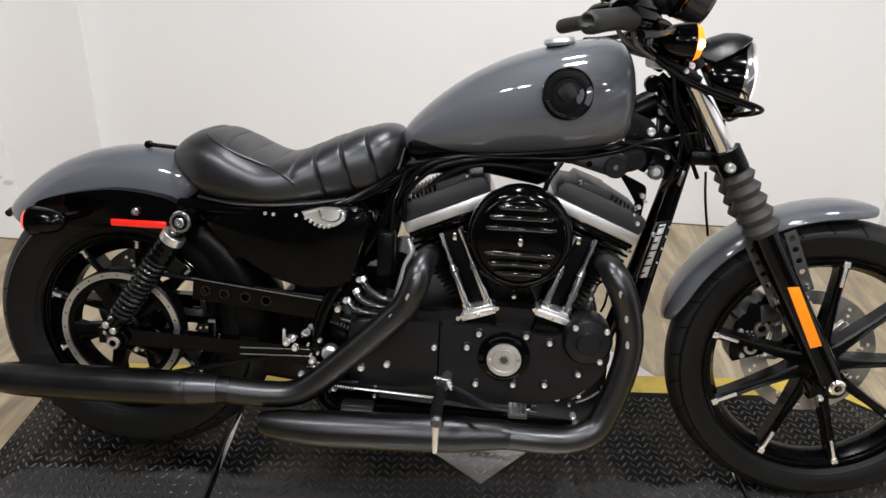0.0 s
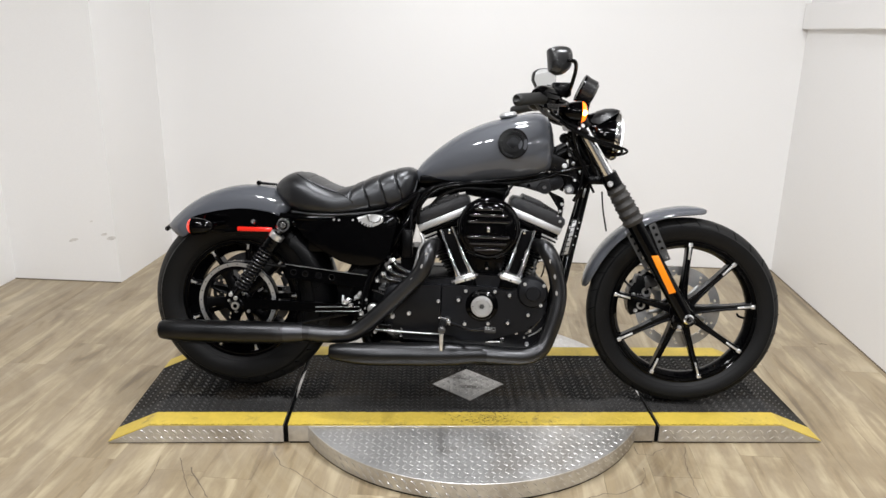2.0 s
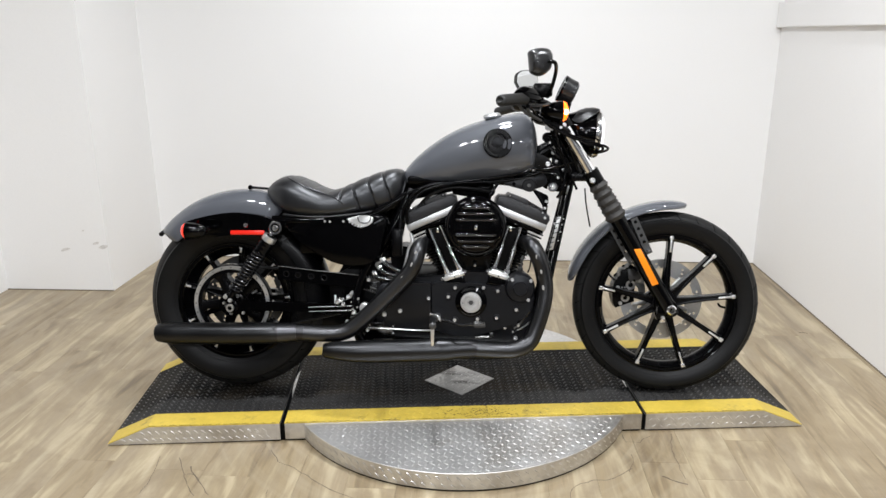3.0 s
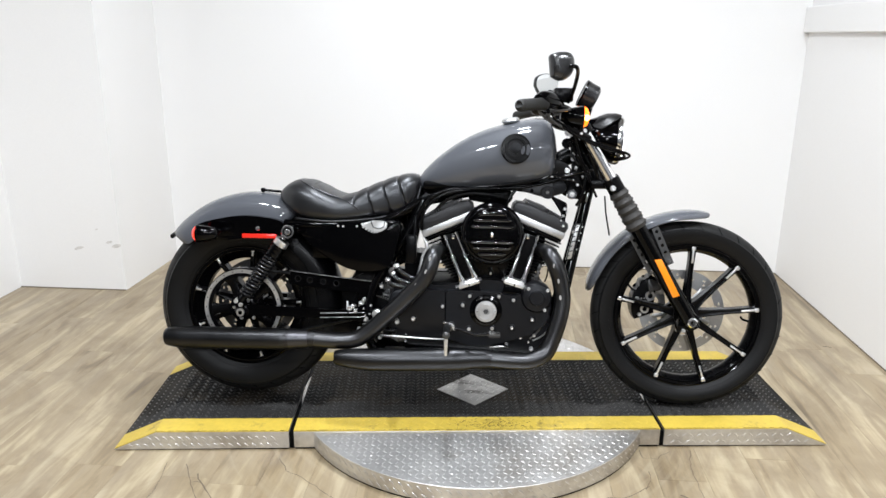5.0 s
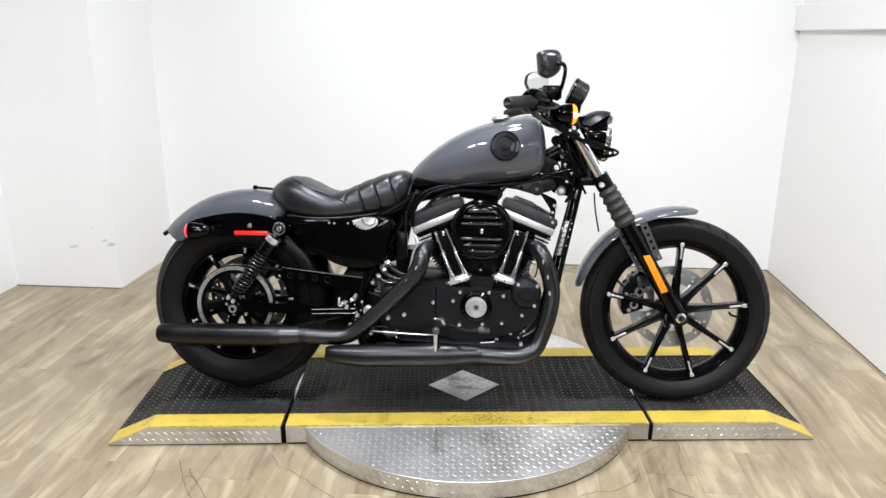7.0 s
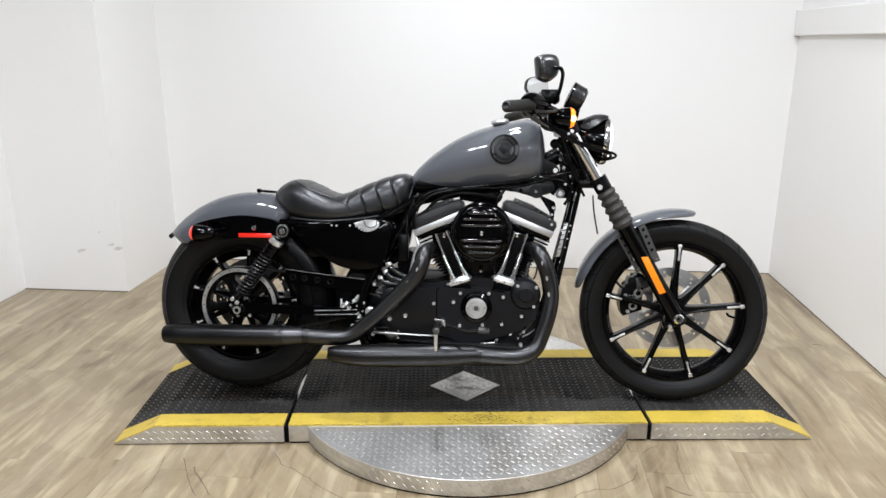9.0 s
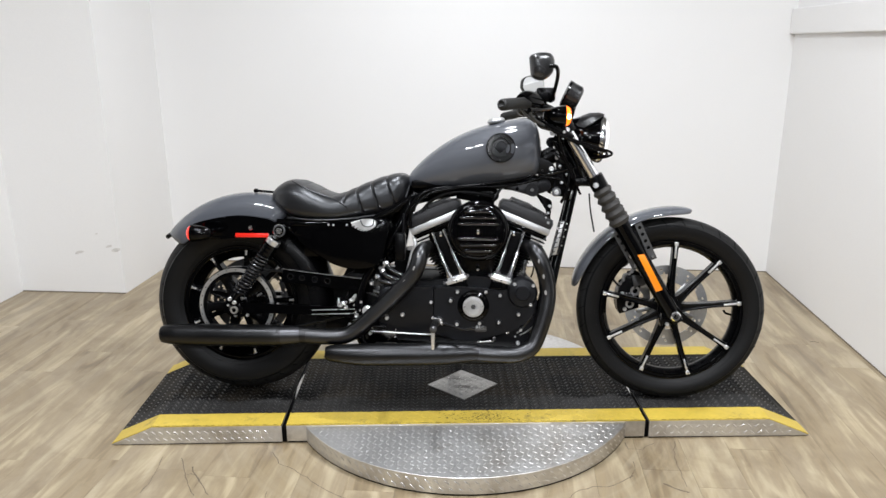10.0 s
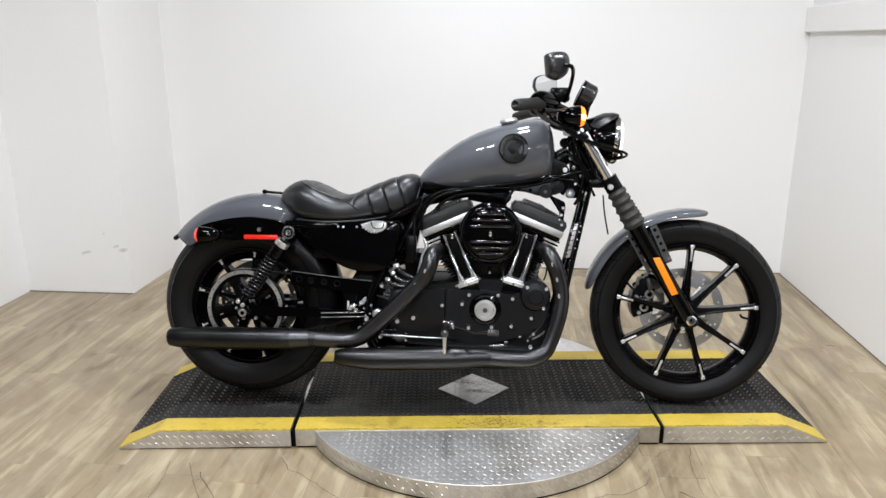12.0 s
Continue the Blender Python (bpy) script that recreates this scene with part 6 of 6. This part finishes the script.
part("headlight_lens", lathe([(0, 0.094), (0.03, 0.092), (0.055, 0.087), (0.072, 0.077), (0, 0.070)], 48, hm, closed=False), LENS, head, "lit clear headlight lens")
vis = []
for x, zt, zs, hw in ((1.176, 0.966, 0.958, 0.045), (1.190, 0.979, 0.950, 0.060), (1.207, 0.990, 0.945, 0.072), (1.235, 1.000, 0.961, 0.079), (1.260, 1.001, 0.980, 0.072), (1.272, 0.998, 0.988, 0.060), (1.278, 0.995, 0.991, 0.045)):
    upper = [(y * hw, zs + (zt - zs) * k) for y, k in ((-1.0, 0.0), (-0.86, 0.42), (-0.62, 0.74), (-0.32, 0.93), (0, 1.0), (0.32, 0.93), (0.62, 0.74), (0.86, 0.42), (1.0, 0.0))]
    vis.append([(x, y, z) for y, z in upper] + [(x, y * 0.95, z - 0.004) for y, z in upper[::-1]])
part("headlight_visor", loft(vis), VISOR, head, "black eyebrow visor")
bolt(1.226, -0.077, 0.912, 0.006, 0.008, CHROME, head)

# ---- cables and small fittings ----
cables = {"throttle_cable": [[(1.02, -0.25, 0.995), (1.05, -0.20, 0.960), (1.13, -0.15, 0.915), (1.22, -0.13, 0.885), (1.285, -0.11, 0.866), (1.300, -0.08, 0.855), (1.275, -0.05, 0.845), (1.23, -0.04, 0.845), (1.17, -0.04, 0.86)],
                            [(1.02, -0.25, 0.990), (1.06, -0.20, 0.950), (1.14, -0.15, 0.905), (1.22, -0.13, 0.878), (1.272, -0.11, 0.864), (1.282, -0.08, 0.853), (1.25, -0.05, 0.846), (1.18, -0.04, 0.85)]],
          "brake_hose": [[(1.06, -0.19, 1.03), (1.10, -0.16, 0.95), (1.14, -0.09, 0.85), (1.18, -0.08, 0.77), (1.15, -0.06, 0.70)],
                         [(1.10, -0.10, 0.90), (1.15, -0.085, 0.82), (1.20, -0.08, 0.72)]],
          "wiring_loom": [[(0.60, -0.07, 0.69), (0.70, -0.085, 0.735), (0.82, -0.09, 0.742), (0.95, -0.085, 0.748), (1.05, -0.08, 0.77), (1.12, -0.06, 0.80)],
                          [(0.62, -0.09, 0.60), (0.625, -0.10, 0.66), (0.68, -0.10, 0.715), (0.76, -0.095, 0.735), (0.86, -0.06, 0.735)],
                          [(0.60, -0.085, 0.58), (0.61, -0.095, 0.655), (0.665, -0.10, 0.72), (0.76, -0.085, 0.745)],
                          [(0.90, -0.09, 0.66), (0.905, -0.10, 0.70), (0.93, -0.09, 0.74)], [(0.58, -0.10, 0.50), (0.595, -0.11, 0.57), (0.60, -0.10, 0.65)]],
          "drain_hose": [[(1.243, 0.02, 0.72), (1.248, 0.01, 0.66), (1.262, 0.005, 0.585)]]}
for pts in ([(0.985, -0.255, 0.993), (0.995, -0.25, 0.980), (1.012, -0.24, 0.966), (1.04, -0.215, 0.953)], [(1.014, -0.25, 0.990), (1.018, -0.245, 0.974), (1.034, -0.23, 0.958), (1.062, -0.205, 0.945)]):
    part("cable_ferrule", tube(pts, 0.0042, 10, 6), DARKSTEEL, bike, "dark bent cable ferrule")
for name, lines in cables.items():
    for pts in lines:
        part(name, tube(pts, {"wiring_loom": 0.0055, "drain_hose": 0.0028}.get(name, 0.0042), 10, 6), SATIN, bike)
part("tank_bracket", plate(round_outline([(1.03, 0.79), (1.035, 0.855), (1.065, 0.842), (1.10, 0.828), (1.115, 0.805), (1.095, 0.79), (1.06, 0.785)], 4), -0.068, -0.06, 0.002), CASTING, bike, "dark grey tank mounting bracket")
part("engine_mount", plate(round_outline([(1.041, 0.728), (1.066, 0.716), (1.088, 0.706), (1.104, 0.694), (1.102, 0.66), (1.096, 0.625), (1.086, 0.630), (1.088, 0.665), (1.070, 0.692)], 4), -0.078, -0.066, 0.003), GLOSS, bike, "black front engine mount")
for x, z, r in ((1.097, 0.679, 0.007), (1.092, 0.656, 0.006), (1.104, 0.667, 0.005), (1.093, 0.622, 0.006), (1.085, 0.640, 0.004)):
    bolt(x, -0.078, z, r, 0.008)
for pts in ([(1.122, 0.812), (1.127, 0.822), (1.135, 0.818), (1.131, 0.806)], [(1.146, 0.79), (1.156, 0.792), (1.152, 0.778)], [(1.158, 0.758), (1.164, 0.76), (1.160, 0.738), (1.156, 0.74)], [(1.170, 0.735), (1.176, 0.732), (1.168, 0.702), (1.163, 0.706)]):
    part("neck_clip", plate(pts, -0.080, -0.074, 0.0015), STEEL, bike, "small metal clip at the steering neck")
for x, z in ((1.125, 0.86), (1.132, 0.858), (1.120, 0.864), (1.070, 0.800)):
    bolt(x, -0.062, z, 0.0045, 0.006)
for pts, r in (([(1.155, -0.085, 0.93), (1.165, -0.084, 0.88), (1.19, -0.082, 0.82), (1.205, -0.08, 0.775)], 0.006), ([(1.165, -0.09, 0.91), (1.185, -0.088, 0.85), (1.215, -0.085, 0.79), (1.23, -0.08, 0.765)], 0.0045),
               ([(1.128, -0.07, 0.92), (1.14, -0.074, 0.87), (1.155, -0.078, 0.82), (1.16, -0.08, 0.77), (1.15, -0.075, 0.72), (1.135, -0.07, 0.69)], 0.0055),
               ([(1.05, -0.072, 0.79), (1.09, -0.078, 0.787), (1.14, -0.082, 0.80), (1.19, -0.082, 0.812)], 0.0035), ([(1.04, -0.07, 0.782), (1.085, -0.077, 0.778), (1.13, -0.08, 0.77), (1.165, -0.076, 0.74)], 0.0035)):
    part("neck_cable", tube(pts, r, 10, 6), BADGE, bike)
part("throttle_sleeve", tube([(1.012, -0.19, 0.975), (1.062, -0.165, 0.953), (1.130, -0.145, 0.928), (1.165, -0.135, 0.912)], [0.0075, 0.0085, 0.0085, 0.006], 12, 5), CASTING, bike, "dark sleeve over the control cables")
bolt(1.132, -0.155, 0.926, 0.006, 0.008)
part("neck_rod", tube([(1.108, -0.06, 0.916), (1.129, -0.062, 0.897), (1.16, -0.064, 0.85), (1.184, -0.066, 0.812)], 0.007, 10), GLOSS, bike)
part("wire_clip", tube([(1.105, -0.075, 0.86), (1.118, -0.078, 0.85), (1.135, -0.078, 0.83), (1.16, -0.076, 0.825), (1.175, -0.07, 0.80)], 0.0035, 8), RUBBER, bike)
part("horn_body", plate([(1.060, 0.788), (1.117, 0.794), (1.182, 0.797), (1.191, 0.740), (1.160, 0.708), (1.125, 0.712), (1.095, 0.722), (1.059, 0.757)], -0.04, -0.02, 0.004), SATIN, bike, "black horn body under the neck")
part("steering_gusset", plate(round_outline([(1.112, 0.885), (1.122, 0.90), (1.145, 0.86), (1.185, 0.78), (1.16, 0.745), (1.12, 0.715), (1.108, 0.745), (1.125, 0.79), (1.118, 0.84)], 4), -0.052, -0.02, 0.004), SATIN, bike, "black steering head gusset")
part("lock_cover", disc(0.017, -0.052, -0.03, 0.003, 24, at(1.100, 0, 0.897)), SATIN, bike)
part("tank_bracket_plate", plate(round_outline([(0.93, 0.735), (0.94, 0.765), (1.02, 0.785), (1.085, 0.775), (1.10, 0.74), (1.06, 0.72), (0.98, 0.715)], 4), -0.06, -0.05, 0.002), CASE, bike)
part("coil_cover", plate(round_outline([(0.955, 0.735), (0.965, 0.752), (1.043, 0.764), (1.060, 0.748), (1.060, 0.724), (1.042, 0.711), (1.018, 0.718), (0.985, 0.722)], 4), -0.085, -0.05, 0.004), CASTING, bike, "dark grey ignition coil bracket")
part("coil_boss", lathe([(0.007, -0.090), (0.020, -0.090), (0.022, -0.086), (0.022, -0.08), (0.007, -0.08)], 24, at(1.036, 0, 0.734)), CASTING, bike)
bolt(1.036, -0.086, 0.734, 0.008, 0.007, STEEL)
part("coil_slot", disc(0.006, -0.0855, -0.084, 0.0005, 16, at(0.985, 0, 0.738)), GLOSS, bike)
lock = part("ignition_lock", lathe([(0.0105, -0.081), (0.0145, -0.081), (0.0165, -0.076), (0.0175, -0.06), (0.0175, -0.03), (0, -0.03), (0, -0.076), (0.0105, -0.076)], 28, at(1.119, 0, 0.728), closed=False), CHROME, bike, "chrome ignition lock")
part("lock_barrel", merge(disc(0.0095, -0.074, -0.079, 0.0015, 20, at(1.119, 0, 0.728)), box(1.1175, 1.1205, -0.0815, -0.078, 0.722, 0.734, 0.0008)), BOLT, lock)
for x, y, z, r in ((1.101, -0.068, 0.806, 0.011), (1.121, -0.053, 0.845, 0.010), (1.127, -0.086, 0.603, 0.006), (1.134, -0.086, 0.76, 0.006), (1.157, -0.07, 0.735, 0.006)):
    bolt(x, y, z, r, 0.008)
reg = part("regulator", plate([(1.104, 0.508), (1.131, 0.512), (1.156, 0.634), (1.131, 0.627)], -0.092, -0.078, 0.002), GLOSS, bike, "black finned regulator with bright edges")
bar = plate([(1.108, 0.513), (1.1215, 0.515), (1.1465, 0.628), (1.134, 0.625)], -0.099, -0.090, 0.0015)
part("regulator_face", bar, SATINALU, reg, "bright worn metal face")
for k in range(7):
    a = Vector((1.1065, -0.1005, 0.522)).lerp(Vector((1.1325, -0.1005, 0.620)), k / 6)
    part("regulator_groove", tube([a, a + Vector((0.0145 if k % 2 else 0.009, 0, 0.0035))], 0.0016, 6, 0), GLOSS, reg)
part("regulator_fin", tube([(1.127, -0.097, 0.516), (1.139, -0.097, 0.57), (1.151, -0.097, 0.629)], 0.0022, 8, 2), COIL, reg)
for z in (0.545, 0.575, 0.60, 0.62):
    bolt(1.158 - (0.63 - z) * 0.22, -0.088, z, 0.003, 0.004)
sensor = part("oil_sensor", tube([(1.008, -0.10, 0.43), (1.011, -0.103, 0.452), (1.0115, -0.103, 0.454), (1.014, -0.102, 0.478), (1.0145, -0.102, 0.479), (1.02, -0.098, 0.492)], [0.0085, 0.0085, 0.0055, 0.0055, 0.0075, 0.005], 10, 0), DARKSTEEL, bike, "dark sensor with a wire loop")
part("sensor_wire", tube([(1.02, -0.10, 0.490), (1.034, -0.10, 0.500), (1.045, -0.10, 0.485), (1.043, -0.10, 0.455), (1.036, -0.10, 0.435)], 0.0026, 8), GLOSS, sensor)
part("sensor_nut", tube([(1.0125, -0.108, 0.462), (1.0132, -0.108, 0.469)], 0.0068, 6, 0), CHROME, sensor)

# ---- floor planks ----
rng = random.Random(7)
PW, PL = 0.152, 1.22
kinds = []
for n in range(3):
    bm = box(0.0003, PW - 0.0003, 0.0003, PL - 0.0003, -0.004, 0.0)
    me = bpy.data.meshes.new("plank")
    bm.to_mesh(me)
    bm.free()
    me.materials.append(PLANK)
    kinds.append(me)
count = 0
u = U_LEFT
while u < U_RIGHT + 0.02:
    v = -2.6 - rng.random() * PL
    if v > -2.7:
        v -= PL
    while v < V_BACK:
        a, b = max(v, -2.7), min(v + PL, V_BACK)
        if b - a > 0.002:
            ob = new("plank", kinds[count % 3])
            ob.parent = floor
            ob.matrix_local = at(u, a, 0) @ Matrix.Diagonal((min(1, (U_RIGHT + 0.03 - u) / PW), (b - a) / PL, 1, 1))
            count += 1
        v += PL
    u += PW
far = structure("floor_rear", box(U_LEFT, U_RIGHT, V_REAR, -2.7, -0.004, 0), PLANK, "worn wood-look vinyl floor", "floor")


# ---- cracks cut in the floor round the turntable ----
def crack(points, width=0.0028):
    bm = bmesh.new()
    line = [Vector((x, y, 0.0006)) for x, y in points]
    rough = random.Random(len(points) * 31 + int(points[0][0] * 1000))
    path = []
    for a, b in zip(line, line[1:]):
        n = max(2, int((b - a).length / 0.02))
        side = Vector((-(b - a).y, (b - a).x, 0)).normalized()
        path += [a.lerp(b, k / n) + side * rough.uniform(-0.003, 0.003) for k in range(n)]
    path.append(line[-1])
    rows = []
    for i, p in enumerate(path):
        d = path[min(i + 1, len(path) - 1)] - path[max(i - 1, 0)]
        side = Vector((-d.y, d.x, 0)).normalized() * width * rough.uniform(0.25, 0.6)
        rows.append((bm.verts.new(p + side), bm.verts.new(p - side)))
    for a, b in zip(rows, rows[1:]):
        bm.faces.new((a[0], a[1], b[1], b[0]))
    ob = part("floor_crack", bm, CRACK, floor, "thin dark crack in the flooring")
    ob.matrix_parent_inverse = ROOM.inverted()
    return ob


crack([(-1.02, -0.071), (-1.014, -0.13), (-1.013, -0.208), (-1.019, -0.272)], 0.002)
crack([(-0.908, -0.135), (-0.882, -0.186), (-0.858, -0.216), (-0.833, -0.258), (-0.813, -0.287)], 0.004)
crack([(-0.959, -0.082), (-0.92, -0.173), (-0.871, -0.269), (-0.854, -0.289)], 0.0024)
crack([(-0.917, -0.185), (-0.897, -0.173), (-0.885, -0.182)], 0.0024)
crack([(-0.668, -0.053), (-0.635, -0.121), (-0.582, -0.16), (-0.534, -0.204), (-0.457, -0.282), (-0.404, -0.311), (-0.352, -0.353)], 0.0026)
crack([(0.67, -0.023), (0.649, -0.076), (0.633, -0.143), (0.628, -0.207), (0.621, -0.282)], 0.0026)
crack([(0.246, -0.378), (0.265, -0.313), (0.299, -0.291), (0.338, -0.274), (0.38, -0.278), (0.42, -0.258), (0.475, -0.22)])
crack([(0.554, -0.266), (0.577, -0.284), (0.619, -0.311)], 0.0075)
crack([(0.503, -0.02), (0.501, -0.066), (0.545, -0.071), (0.566, -0.046), (0.595, -0.033)])
crack([(0.495, -0.141), (0.49, -0.189), (0.462, -0.235)], 0.0022)
crack([(-0.643, -0.273), (-0.639, -0.315)], 0.0022)
crack([(1.548, 0.80), (1.566, 0.802), (1.582, 0.79)], 0.008)

# ---- scuffs on the walls ----
for parent_name, spots in (("wall_pier", ((-1.955, V_PIER - 0.0015, 0.243, 0.030, 0.012), (-1.99, V_PIER - 0.0015, 0.262, 0.022, 0.009), (-2.16, V_PIER - 0.0015, 0.226, 0.030, 0.010), (-2.05, V_PIER - 0.0015, 0.33, 0.010, 0.006))),):
    for u, v, z, a, b in spots:
        rough = random.Random(int(u * -100))
        bm = plate([(u + a * math.cos(k * 0.524) * rough.uniform(0.6, 1.0), z + b * math.sin(k * 0.524) * rough.uniform(0.5, 1.0) + 0.2 * a * math.cos(k * 0.524)) for k in range(12)], v, v + 0.001)
        ob = part("wall_scuff", bm, SMEAR, bpy.data.objects[parent_name], "faint grey scuff")

# ---- black scuffs rubbed across the yellow band at the middle of the deck ----
rub = random.Random(23)
bm = bmesh.new()
for k in range(150):
    x, y, a = rub.gauss(0.03, 0.07), min(0.082, 0.008 + abs(rub.gauss(0.0, 0.042))), rub.uniform(-0.9, 0.9)
    ln, wd = rub.uniform(0.0015, 0.0065), rub.uniform(0.0006, 0.0015)
    c, sn = math.cos(a), math.sin(a)
    pts = [(-ln, 0), (-ln * 0.4, -wd), (ln * 0.5, -wd * 0.7), (ln, 0), (ln * 0.3, wd), (-ln * 0.6, wd * 0.6)]
    bm.faces.new([bm.verts.new((x + p * c - q * sn, y + p * sn + q * c, DECK + 0.0042)) for p, q in pts])
tagged(part("band_scuff", bm, BLACKDECK, table, "black rubbed scuffs on the yellow band"), kind="stuff")
